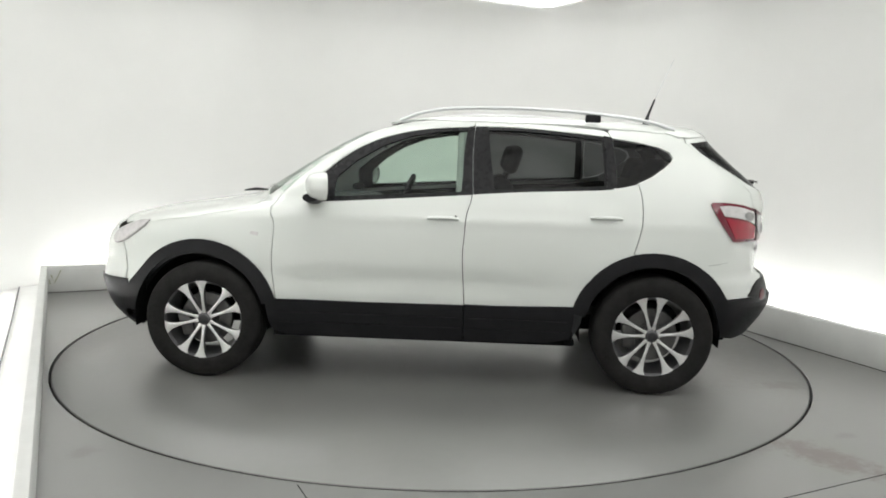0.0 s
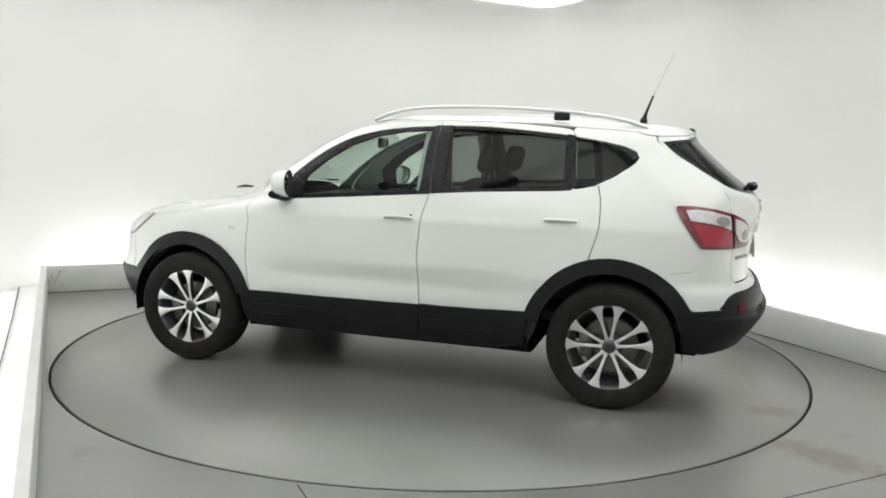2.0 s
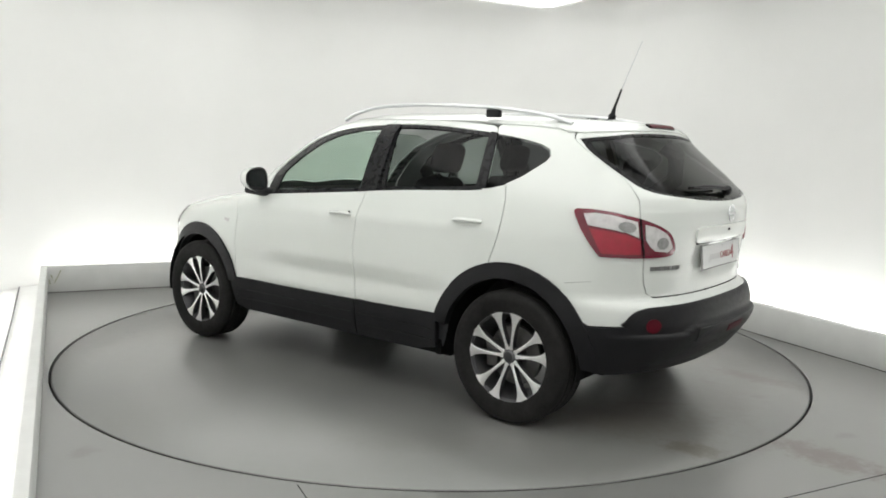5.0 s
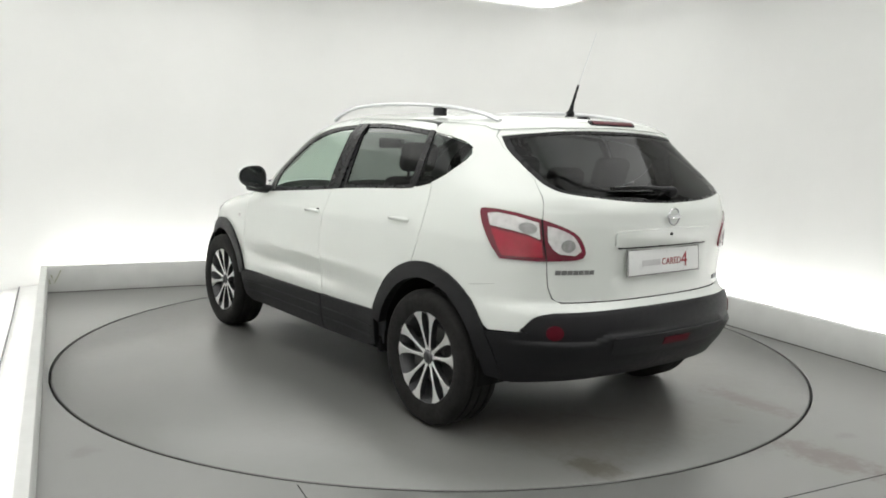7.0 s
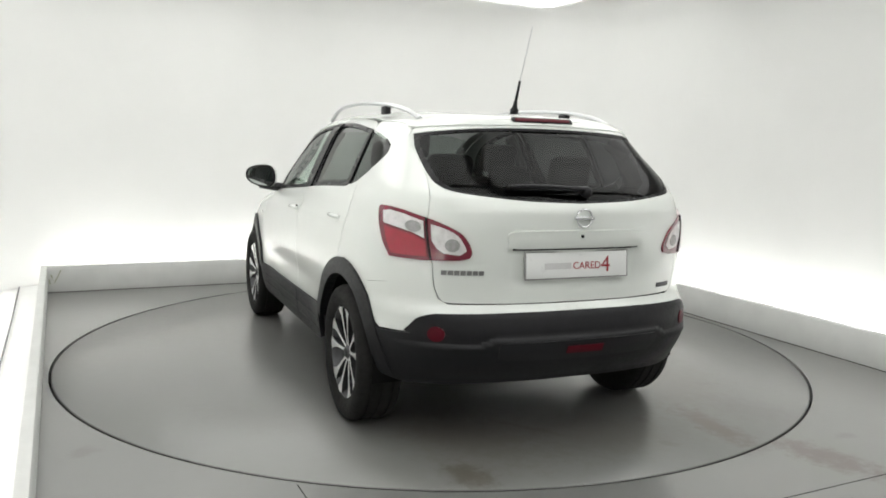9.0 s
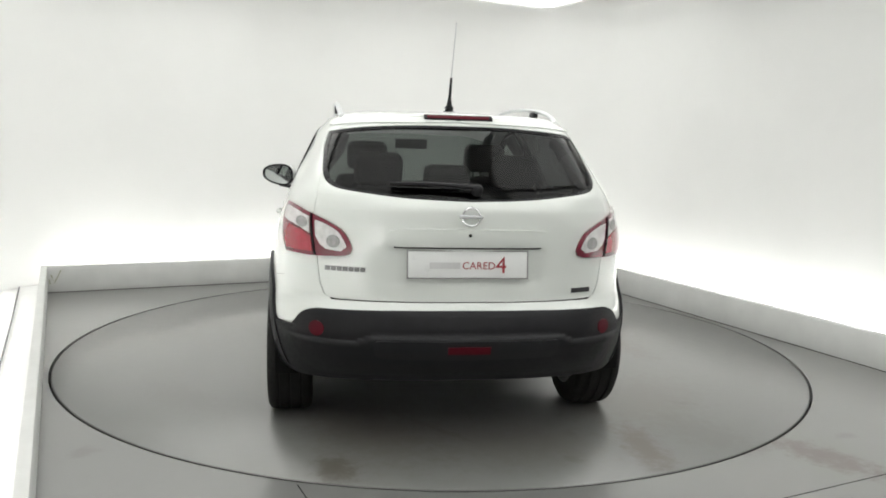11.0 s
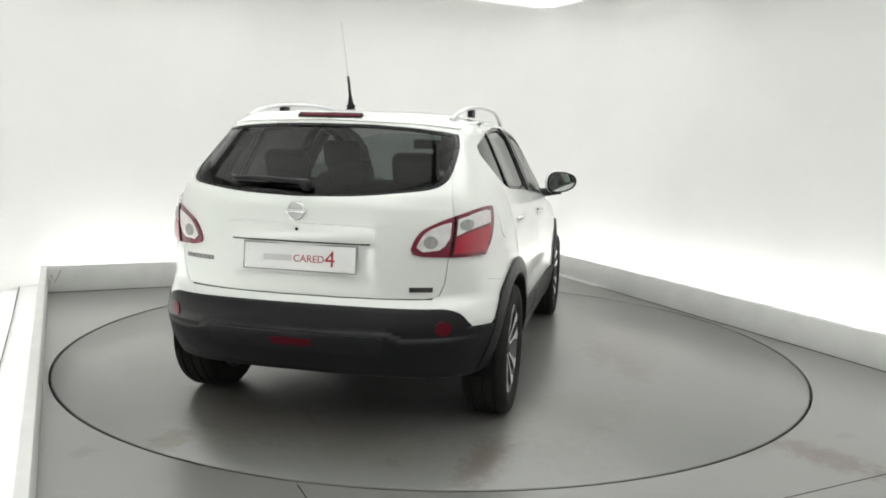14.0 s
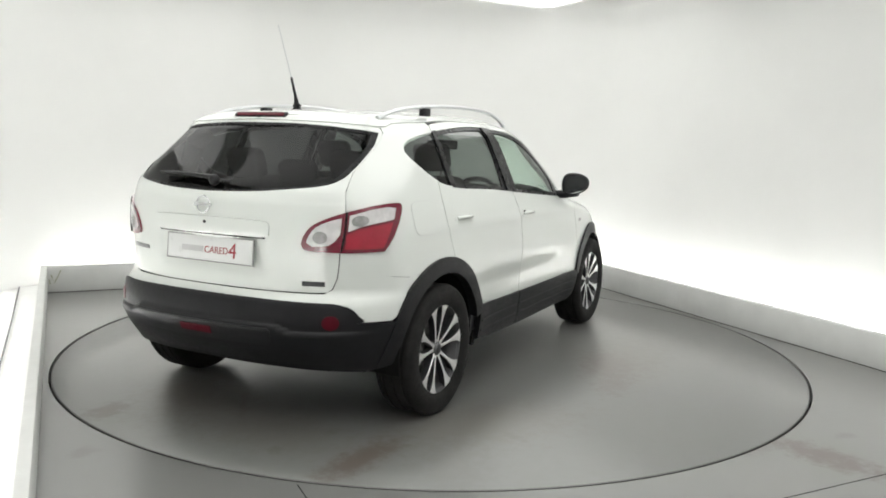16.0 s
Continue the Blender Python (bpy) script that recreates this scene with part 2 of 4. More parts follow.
def build_studio():
    # floor with a round pit for the turntable
    bm = bmesh.new()
    n = 160
    ring = [bm.verts.new((2.484 * math.cos(2 * math.pi * k / n), 2.484 * math.sin(2 * math.pi * k / n), 0)) for k in range(n)]
    low = [bm.verts.new((v.co.x, v.co.y, -0.08)) for v in ring]
    outer = []
    for k in range(n):
        a = 2 * math.pi * k / n
        c, s = math.cos(a), math.sin(a)
        lim = [((WR if c > 0 else WL) / c) if abs(c) > 1e-6 else 1e9, ((WB if s > 0 else WF) / s) if abs(s) > 1e-6 else 1e9]
        r = min(lim)
        outer.append(bm.verts.new((r * c, r * s, 0)))
    for k in range(n):
        j = (k + 1) % n
        bm.faces.new((ring[k], ring[j], outer[j], outer[k]))
        bm.faces.new((low[k], low[j], ring[j], ring[k]))
    # the corners that the fan leaves out
    for cx, cy in ((WR, WB), (WL, WB), (WL, WF), (WR, WF)):
        a = math.atan2(cy, cx) % (2 * math.pi)
        k = int(a / (2 * math.pi) * n)
        bm.faces.new((outer[k], outer[(k + 1) % n], bm.verts.new((cx, cy, 0))))
    fl = new("floor", mesh_of(bm, "floor", FLOOR, False))
    fl.matrix_world = pose(0, 0, 0, 0, 0, ROOM_TURN)
    tagged(fl, "worn grey painted concrete studio floor with brown stains", "floor", kind="structure")
    bm = bmesh.new()
    lathe(bm, [(0.001, -0.08), (2.6, -0.08), (2.6, -0.12), (0.001, -0.12)], 64, "Z")
    pit = new("turntable_pit", mesh_of(bm, "turntable_pit", DARK_GAP))
    tagged(pit, "dark pit under the rim of the turntable", "floor", kind="structure")

    for nm, (u0, u1, v0, v1) in (("floor_joint_cross", (0.15, 3.1, -2.8575, -2.8525)), ("floor_joint_long", (-1.5475, -1.5425, -4.4, -1.975))):
        bm = bmesh.new()
        box(bm, u0, u1, v0, v1, -0.004, 0.0008)
        room_part(nm, bm, DARK_GAP, "thin dark joint in the floor", "floor", smooth=False)
    # walls: one seamless white sheet with rounded corners that curves into the ceiling
    rad = 1.25
    path = []
    for (cu, cv, a0) in ((WR - rad, WB - rad, 0), (WL + rad, WB - rad, 90), (WL + rad, WF + rad, 180), (WR - rad, WF + rad, 270)):
        for k in range(25):
            a = radians(a0 + 90 * k / 24)
            path.append((cu + rad * math.cos(a), cv + rad * math.sin(a), math.cos(a), math.sin(a)))
    prof = [(0.0, 0.0), (0.0, 1.2), (0.0, CEIL_Z - 0.35)] + [(0.35 * (1 - math.cos(radians(a))), CEIL_Z - 0.35 + 0.35 * math.sin(radians(a))) for a in (18, 36, 54, 72, 90)]
    full = prof + [(prof[-1][0], CEIL_Z + 0.10), (-0.12, CEIL_Z + 0.10), (-0.12, 0.0)]
    bm = bmesh.new()
    cols = [[bm.verts.new((u - nu * d, v - nv * d, z)) for d, z in full] for u, v, nu, nv in path]
    m = len(full)
    for i in range(len(cols)):
        j = (i + 1) % len(cols)
        for k in range(m):
            bm.faces.new((cols[i][k], cols[j][k], cols[j][(k + 1) % m], cols[i][(k + 1) % m]))
    room_part("wall_studio", bm, WALL, "seamless matt white studio wall with rounded corners", "wall")
    bm = bmesh.new()
    box(bm, WL - 0.05, WR + 0.05, WF - 0.05, WB + 0.05, CEIL_Z + 0.004, CEIL_Z + 0.08)
    room_part("ceiling", bm, CEIL, "plain white studio ceiling", "ceiling", smooth=False)

    # Unseen pale wall behind the camera, added to bounce light onto the car.
    bm = bmesh.new()
    box(bm, WL + 0.02, WR - 0.02, WF + 0.62, WF + 0.74, 0.0, CEIL_Z - 0.02)
    room_part("bounce_wall_front", bm, BOUNCE_WALL, "plain pale unseen wall, added to bounce light", "wall", smooth=False)
    # low boards along three sides, with a gap for the hidden light behind them
    th, hz = 0.05, 0.24
    for nm, (u0, u1, v0, v1) in (("kerb_board_left", (KL - th, KL, -4.6, KB)), ("kerb_board_back", (KL - th, KR + 0.2, KB, KB + th)), ("kerb_board_right", (KR, KR + th, -4.6, KB))):
        bm = bmesh.new()
        box(bm, u0, u1, v0, v1, 0.0, hz, 0.006)
        if nm == "kerb_board_right":
            for vert in bm.verts:
                vert.co.x += 0.035 * vert.co.y
        room_part(nm, bm, KERB, "low off-white painted board along the studio wall", "kerb")
    back = bpy.data.objects["kerb_board_back"]
    for pts in ([(KL + .03, KB - .0012, .16), (KL + .055, KB - .0012, .09), (KL + .11, KB - .0012, .20)], [(KL + .015, KB - .0012, .12), (KL + .02, KB - .0012, .08)]):
        bm = bmesh.new()
        tube(bm, pts, .004, 6)
        part("scuff", bm, SCUFF, back, "olive scuff mark")
    # dark strips standing for the gap shadow where the boards meet the floor
    bm = bmesh.new()
    box(bm, KL, KR + .09, KB - .004, KB - .0005, 0.0005, .006)
    room_part("foot_shade_back", bm, GAP_SHADE, "thin dark strip for the gap shadow at the foot of the board", "trim", smooth=False)
    bm = bmesh.new()
    box(bm, KR - .004, KR - .0005, -4.5, KB - .005, 0.0005, .006)
    for vert in bm.verts:
        vert.co.x += 0.035 * vert.co.y
    room_part("foot_shade_right", bm, GAP_SHADE, "thin dark strip for the gap shadow at the foot of the board", "trim", smooth=False)
    bm = bmesh.new()
    box(bm, WL, KL - th, -4.6, WB, 0.0, 0.02)
    box(bm, KR + th, WR, -4.6, WB, 0.0, 0.02)
    box(bm, KL - th, KR + th, KB + th, WB, 0.0, 0.02)
    room_part("trough_base", bm, TROUGH, "white painted base board behind the low boards", "floor", smooth=False)
    # fluorescent tubes lying in the gap
    def light_strip(u0, v0, u1, v1, k):
        root = new("light_strip")
        root.matrix_world = Matrix.Translation(room(u0, v0, 0.0)) @ pose(0, 0, 0, 0, 0, ROOM_TURN + math.degrees(math.atan2(v1 - v0, u1 - u0)))
        ln = math.hypot(u1 - u0, v1 - v0)
        bm = bmesh.new()
        box(bm, 0.0, ln, -0.05, 0.05, 0.02, 0.05, 0.004)
        part("batten", bm, TROUGH, root, "white lamp batten")
        bm = bmesh.new()
        tube(bm, [(0.03, 0, 0.075), (ln - 0.03, 0, 0.075)], 0.03, 12)
        part("tube", bm, STRIP, root, "lit white fluorescent tube")
        tagged(root, "lit fluorescent batten lying behind the low board", "lamp", "hidden wall-washing lamps")
    for i in range(5):
        v = -4.4 + i * 1.42
        light_strip(KL - 0.42, v, KL - 0.42, v + 1.38, i)
        light_strip(KR + 0.40, v, KR + 0.40, v + 1.38, i)
    for i in range(4):
        u = KL + 0.02 + i * 1.27
        light_strip(u, KB + 0.36, u + 1.23, KB + 0.36, i)
    bm = bmesh.new()
    tube(bm, [(-2.745, -1.5, 0.024), (-2.745, 0.2, 0.024), (-2.74, 1.6, 0.024), (-2.745, 3.0, 0.024)], 0.006, 8)
    cable = new("cable", mesh_of(bm, "cable", GLOSS_BLACK))
    cable.matrix_world = pose(0, 0, 0, 0, 0, ROOM_TURN)
    tagged(cable, "thin black cable lying behind the low board", "cable")
    # light boxes in the ceiling over the turntable
    def ceiling_light(u, v, a, c):
        root = new("ceiling_light")
        root.matrix_world = Matrix.Translation(room(u, v, CEIL_Z)) @ pose(0, 0, 0, 0, 0, ROOM_TURN)
        bm = bmesh.new()
        for x0, x1, y0, y1 in ((-a, a, -c, -c + 0.04), (-a, a, c - 0.04, c), (-a, -a + 0.04, -c + 0.04, c - 0.04), (a - 0.04, a, -c + 0.04, c - 0.04)):
            box(bm, x0, x1, y0, y1, -0.06, 0.0)
        part("frame", bm, TROUGH, root, "white frame", False)
        bm = bmesh.new()
        box(bm, -a + 0.04, a - 0.04, -c + 0.04, c - 0.04, -0.045, -0.02)
        part("diffuser", bm, PANEL, root, "glowing white diffuser", False)
        tagged(root, "large square white soft light box assumed on the ceiling", "lamp", "ceiling light boxes")
    for u, v in ((-1.55, -3.35), (-1.55, -0.95), (-1.55, 1.75), (1.15, -3.35), (1.15, -0.95), (1.50, 1.75)):
        ceiling_light(u, v, 1.27, 1.17)
    # Two more unseen boxes, added to brighten what faces the camera.
    for u in (-1.55, 1.15):
        ceiling_light(u, -5.5, 1.27, 0.92)


# ---- the turntable ----
def build_turntable():
    bm = bmesh.new()
    lathe(bm, [(0.001, 0.0), (1.2, 0.0), (2.462, 0.0), (2.468, -0.004), (2.468, -0.06), (0.001, -0.06)], 192, "Z")
    ob = new("turntable", mesh_of(bm, "turntable", TABLE_PAINT))
    bm = bmesh.new()
    lathe(bm, [(2.464, 0.0005), (2.470, -0.002), (2.470, -0.05), (2.464, -0.05), (2.464, 0.0005)], 192, "Z")
    part("edge_band", bm, STEEL, ob, "dull steel edge of the turntable")
    return tagged(ob, "round grey painted turntable flush with the studio floor", "turntable")


# ---- the car's skin: level outlines, each z with half width, rear end and front end ----
LEVELS = np.array([(0.18, .80, -1.86, 1.92), (.26, .850, -1.96, 2.02), (.34, .870, -2.04, 2.10), (.45, .882, -2.10, 2.15), (.56, .892, -2.125, 2.17), (.64, .896, -2.105, 2.175),
                   (.70, .897, -2.045, 2.17), (.80, .894, -2.05, 2.13), (.88, .888, -2.06, 2.03), (.94, .880, -2.068, 1.82), (1.0, .868, -2.075, 1.45), (1.05, .854, -2.082, 1.16),
                   (1.10, .837, -2.085, 1.09), (1.16, .814, -2.062, 1.02), (1.22, .788, -1.995, .935), (1.30, .752, -1.895, .81), (1.38, .714, -1.805, .68), (1.44, .685, -1.740, .56),
                   (1.49, .645, -1.700, .43), (1.525, .60, -1.672, .31), (1.538, .57, -1.63, .25), (1.550, .53, -1.45, .17), (1.565, .47, -1.20, .08), (1.58, .35, -.90, -.06), (1.59, .2, -.65, -.18), (1.594, .02, -.4, -.27)])
X0 = -0.3
NR, NF, ME = 8.0, 6.0, 2.5


def _fine_levels():
    z = LEVELS[:, 0]
    zz = np.linspace(z[0], z[-1], 1500)
    out = [zz]
    for c in (1, 2, 3):
        v = LEVELS[:, c]
        d = np.diff(v) / np.diff(z)
        m = np.zeros(len(z))
        m[0], m[-1] = d[0], d[-1]
        for k in range(1, len(z) - 1):
            if d[k - 1] * d[k] > 0:
                m[k] = 2 * d[k - 1] * d[k] / (d[k - 1] + d[k])
        i = np.clip(np.searchsorted(z, zz, side="right") - 1, 0, len(z) - 2)
        h = z[i + 1] - z[i]
        t = (zz - z[i]) / h
        out.append((2 * t ** 3 - 3 * t ** 2 + 1) * v[i] + (t ** 3 - 2 * t ** 2 + t) * m[i] * h + (-2 * t ** 3 + 3 * t ** 2) * v[i + 1] + (t ** 3 - t ** 2) * m[i + 1] * h)
    return out


FINE = _fine_levels()


def level(z):
    return np.interp(z, FINE[0], FINE[1]), np.interp(z, FINE[0], FINE[2]), np.interp(z, FINE[0], FINE[3])


def _outline():
    """Arc length along the reference outline, from the rear's middle round the side to the front's middle, with unit places."""
    a = np.linspace(0, math.pi / 2, 4000)
    dr, yr = np.cos(a) ** (2 / NR), np.sin(a) ** (2 / ME)
    df, yf = np.cos(a[::-1]) ** (2 / NF), np.sin(a[::-1]) ** (2 / ME)
    d = np.concatenate([-dr, df[1:]])
    y = np.concatenate([yr, yf[1:]])
    x = np.where(d < 0, d * 1.77, d * 2.43)
    s = np.concatenate([[0], np.cumsum(np.hypot(np.diff(x), np.diff(y * 0.88)))])
    return s, d, y


OS, OD, OY = _outline()
S_END = OS[-1]


def sx(x, z):
    """Arc place of a point of the flank at x."""
    w, xr, xf = level(z)
    d = (x - X0) / (X0 - xr) if x < X0 else (x - X0) / (xf - X0)
    return float(np.interp(d, OD, OS))


def sy(y, z):
    """Arc place of a point of the tail at y."""
    w, xr, xf = level(z)
    half = len(OS) // 2
    return math.copysign(float(np.interp(min(abs(y) / w, 1), OY[:half], OS[:half])), y)


def sf(y, z):
    """Arc place of a point of the nose at y."""
    w, xr, xf = level(z)
    half = len(OS) // 2
    return float(np.interp(min(abs(y) / w, 1), OY[half:][::-1], OS[half:][::-1]))


def bell(a):
    return np.exp(-a * a)


def skin(s, z):
    """Places of the skin at arc places s and heights z."""
    sg = np.where(s < 0, -1.0, 1.0)
    over = np.abs(s) > S_END
    sg = np.where(over, -sg, sg)
    q = np.where(over, 2 * S_END - np.abs(s), np.abs(s))
    w, xr, xf = level(z)
    d, y = np.interp(q, OS, OD), np.interp(q, OS, OY)
    x = np.where(d < 0, X0 + d * (X0 - xr), X0 + d * (xf - X0))
    y = y * w
    # flatter windscreen between its pillars
    x = x - 0.06 * np.clip(1 - (y / 0.66) ** 2, 0, 1) * np.clip((d - 0.6) / 0.2, 0, 1) * np.clip((z - 1.07) / 0.12, 0, 1) * np.clip((1.53 - z) / 0.08, 0, 1)
    # squarer corners of the tail beside the rear window
    lag = x - xr
    ease = np.clip(lag / 0.14, 0, 1)
    fade = 1 - np.clip((lag - 0.16) / 0.24, 0, 1)
    x = x - 0.055 * ease * ease * (3 - 2 * ease) * fade * fade * (3 - 2 * fade) * np.clip((z - 1.12) / 0.14, 0, 1) * np.clip((1.53 - z) / 0.05, 0, 1)
    side = np.clip((y / w - 0.75) / 0.2, 0, 1)
    for xw in (1.315, -1.315):
        r = np.hypot(x - xw, z - 0.335)
        y = y + 0.022 * bell((r - 0.42) / 0.16) * np.maximum(0, 1 - np.abs(z - 0.45) / 0.5) * side
    # door hollow, shoulder crease and plate recess
    mid = bell((x + 0.05) / 0.95)
    y = y - side * mid * (0.014 * bell((z - 0.60) / 0.07)) + side * 0.006 * bell((z - 0.955) / 0.03) * bell((x + 0.3) / 1.3)
    # fuller lower corners of the front bumper
    x = x + 0.07 * bell((d - 0.90) / 0.08) * np.clip((0.62 - z) / 0.10, 0, 1)
    tail = np.clip((-x - 1.85) / 0.1, 0, 1)
    rec = 1 / (1 + np.exp((np.abs(y) - 0.335) / 0.014)) / (1 + np.exp((z - 0.945) / 0.010)) / (1 + np.exp((0.770 - z) / 0.014))
    x = x + tail * 0.014 * rec
    # ledge across the rear bumper, lower at its ends
    wide = np.abs(y)
    ledge = 0.550 - 0.030 * np.clip((wide - 0.425) / 0.07, 0, 1)
    drop = np.clip((ledge + 0.010 - z) / 0.020, 0, 1)
    drop = drop * drop * (3 - 2 * drop) * np.clip((z - 0.36) / 0.14, 0, 1)
    x = x - np.clip((-x - 1.80) / 0.16, 0, 1) * 0.026 * drop
    return np.stack([x, y * sg, z], -1)


def skin_at(s, z, off=0.0, e=0.004):
    """Places pushed out by off, and the outward normals."""
    s, z = np.asarray(s, float), np.asarray(z, float)
    p = skin(s, z)
    ds = skin(s + e, z) - skin(s - e, z)
    dz = skin(s, z + e) - skin(s, z - e)
    n = np.cross(dz, ds)
    n /= np.linalg.norm(n, axis=-1, keepdims=True) + 1e-12
    return p + off * n, n


def glass_at(s, z, off=0.0):
    """The skin with evened-out normals, for drawn glass."""
    p, _ = skin_at(s, z, off)
    _, n = skin_at(s, z, off, 0.07)
    return p, n


def top_at(x, y, off=0.0):
    """The same for bonnet and roof, as heights over x, y."""
    x, y = np.asarray(x, float), np.asarray(y, float)

    def height(x, y):
        lo, hi = np.full(x.shape, 0.80), np.full(x.shape, 1.594)
        for _ in range(26):
            m = (lo + hi) / 2
            w, xr, xf = level(m)
            d = np.where(x < X0, (X0 - x) / (X0 - xr), (x - X0) / (xf - X0))
            inside = (d < 1) & (np.abs(y) < w * np.clip(1 - np.clip(d, 0, 1) ** np.where(x < X0, NR, NF), 0, 1) ** (1 / ME))
            lo, hi = np.where(inside, m, lo), np.where(inside, hi, m)
        return (lo + hi) / 2
    e = 0.01
    z = height(x, y)
    n = np.stack([-(height(x + e, y) - height(x - e, y)) / (2 * e), -(height(x, y + e) - height(x, y - e)) / (2 * e), np.ones_like(x)], -1)
    n /= np.linalg.norm(n, axis=-1, keepdims=True)
    return np.stack([x, y, z], -1) + off * n, n


def inside_poly(px, py, poly):
    a = np.asarray(poly)
    hit = np.zeros(len(px), bool)
    for (x0, y0), (x1, y1) in zip(a, np.roll(a, -1, 0)):
        if y0 != y1:
            hit ^= ((y0 > py) != (y1 > py)) & (px < (x1 - x0) * (py - y0) / (y1 - y0) + x0)
    return hit


def dense(poly, step):
    out = []
    for a, b in zip(poly, poly[1:] + poly[:1]):
        a, b = np.array(a, float), np.array(b, float)
        n = max(1, int(np.linalg.norm(b - a) / step))
        out += [tuple(a + (b - a) * k / n) for k in range(n)]
    keep = [out[0]]
    for p in out[1:]:
        if math.hypot(p[0] - keep[-1][0], p[1] - keep[-1][1]) > 0.003:
            keep.append(p)
    return keep


def sheet(name, poly, mat, thick=0.012, off=0.0, step=0.045, holes=(), where=skin_at, mirror=False):
    """A curved panel with a folded edge, cut from the skin along a flat outline."""
    from mathutils.geometry import delaunay_2d_cdt
    loops = [dense(list(poly), step)] + [dense(list(h), step) for h in holes]
    pts, edges = [], []
    for lp in loops:
        k = len(pts)
        pts += lp
        edges += [(k + i, k + (i + 1) % len(lp)) for i in range(len(lp))]
    b = np.array(pts)
    lo, hi = b.min(0), b.max(0)
    gx, gy = np.meshgrid(np.arange(lo[0] + step / 2, hi[0], step), np.arange(lo[1] + step / 2, hi[1], step))
    gx = gx + (np.arange(gx.shape[0]) % 2 * step / 2)[:, None]
    gx, gy = gx.ravel(), gy.ravel()
    ok = inside_poly(gx, gy, loops[0])
    for h in loops[1:]:
        ok &= ~inside_poly(gx, gy, h)
    gx, gy = gx[ok], gy[ok]
    if len(gx):
        dist = np.min(np.hypot(gx[:, None] - b[None, :, 0], gy[:, None] - b[None, :, 1]), 1)
        gx, gy = gx[dist > 0.45 * step], gy[dist > 0.45 * step]
    every = [Vector(p) for p in pts] + [Vector(p) for p in zip(gx, gy)]
    vs, _, fs, *_ = delaunay_2d_cdt(every, edges, [], 0, 1e-6)
    v = np.array([(p.x, p.y) for p in vs])
    f = np.array([tuple(q) for q in fs if len(q) == 3])
    c = v[f].mean(1)
    ok = inside_poly(c[:, 0], c[:, 1], loops[0])
    for h in loops[1:]:
        ok &= ~inside_poly(c[:, 0], c[:, 1], h)
    f = f[ok]
    p, n = where(v[:, 0], v[:, 1], off)
    q, _ = where(v[:, 0], v[:, 1], off - thick)
    if mirror:
        p, n, q = p * (1, -1, 1), n * (1, -1, 1), q * (1, -1, 1)
    fn = np.cross(p[f[:, 1]] - p[f[:, 0]], p[f[:, 2]] - p[f[:, 0]])
    if (fn * n[f[:, 0]]).sum() < 0:
        f = f[:, ::-1]
    count = {}
    for t in f:
        for a, d in ((t[0], t[1]), (t[1], t[2]), (t[2], t[0])):
            count[(a, d)] = 1
    rim = [e for e in count if (e[1], e[0]) not in count]
    verts = [tuple(a) for a in p]
    faces = [tuple(int(i) for i in t) for t in f]
    normals = [n[i] for t in f for i in t]
    ids = {}
    for a, d in rim:
        for i in (a, d):
            if i not in ids:
                ids[i] = len(verts)
                verts += [tuple(p[i]), tuple(q[i])]
    for a, d in rim:
        faces.append((ids[d], ids[a], ids[a] + 1, ids[d] + 1))
        e1, e2 = p[a] - p[d], q[d] - p[d]
        m = np.cross(e1, e2)
        m = m / (np.linalg.norm(m) + 1e-12)
        normals += [m] * 4
    me = bpy.data.meshes.new(name)
    me.from_pydata(verts, [], faces)
    me.materials.append(mat)
    for pl in me.polygons:
        pl.use_smooth = True
    me.normals_split_custom_set([tuple(a) for a in normals])
    return me


def S(pts):
    return [(sx(x, z), z) for x, z in pts]


def T(pts):
    return [(sy(y, z), z) for y, z in pts]


def N(pts):
    return [(sf(y, z), z) for y, z in pts]


def arc(xc, zc, r, a0, a1, n=14, sq=1.0):
    return [(xc + r * math.cos(radians(a0 + (a1 - a0) * k / n)), zc + r * sq * math.sin(radians(a0 + (a1 - a0) * k / n))) for k in range(n + 1)]


# ---- outlines on the flank (x, z) ----
G = 0.0025
DLO_TOP = spline([(.655, 1.20), (.50, 1.325), (.33, 1.415), (.15, 1.468), (-.02, 1.494), (-.19, 1.507), (-.40, 1.513), (-.58, 1.508), (-.78, 1.493), (-1.04, 1.467), (-1.207, 1.438), (-1.33, 1.412), (-1.388, 1.385), (-1.405, 1.355), (-1.39, 1.325), (-1.354, 1.292), (-1.282, 1.242), (-1.193, 1.199), (-1.104, 1.174), (-.97, 1.160)], 4)
FRONT_EDGE = spline([(.880, .478), (.898, .60), (.905, .71), (.900, .82), (.897, .92), (.925, 1.00), (.87, 1.10), (.715, 1.245), (.53, 1.368), (.34, 1.455), (.13, 1.512), (-.10, 1.536), (-.25, 1.541)], 4)
TOP_EDGE = spline([(-.25, 1.541), (-.45, 1.541), (-.77, 1.526), (-.975, 1.510), (-1.03, 1.495), (-1.052, 1.463)], 4)
MID_EDGE = spline([(-.250, 1.12), (-.246, 1.081), (-.222, .996), (-.214, .89), (-.207, .747), (-.224, .483)], 4)
REAR_EDGE = spline([(-1.205, 1.20), (-1.224, 1.114), (-1.226, .986), (-1.206, .891), (-1.182, .812)], 4)
ARCH_F, ARCH_R = (1.335, .335), (-1.300, .345)
AR = 0.470


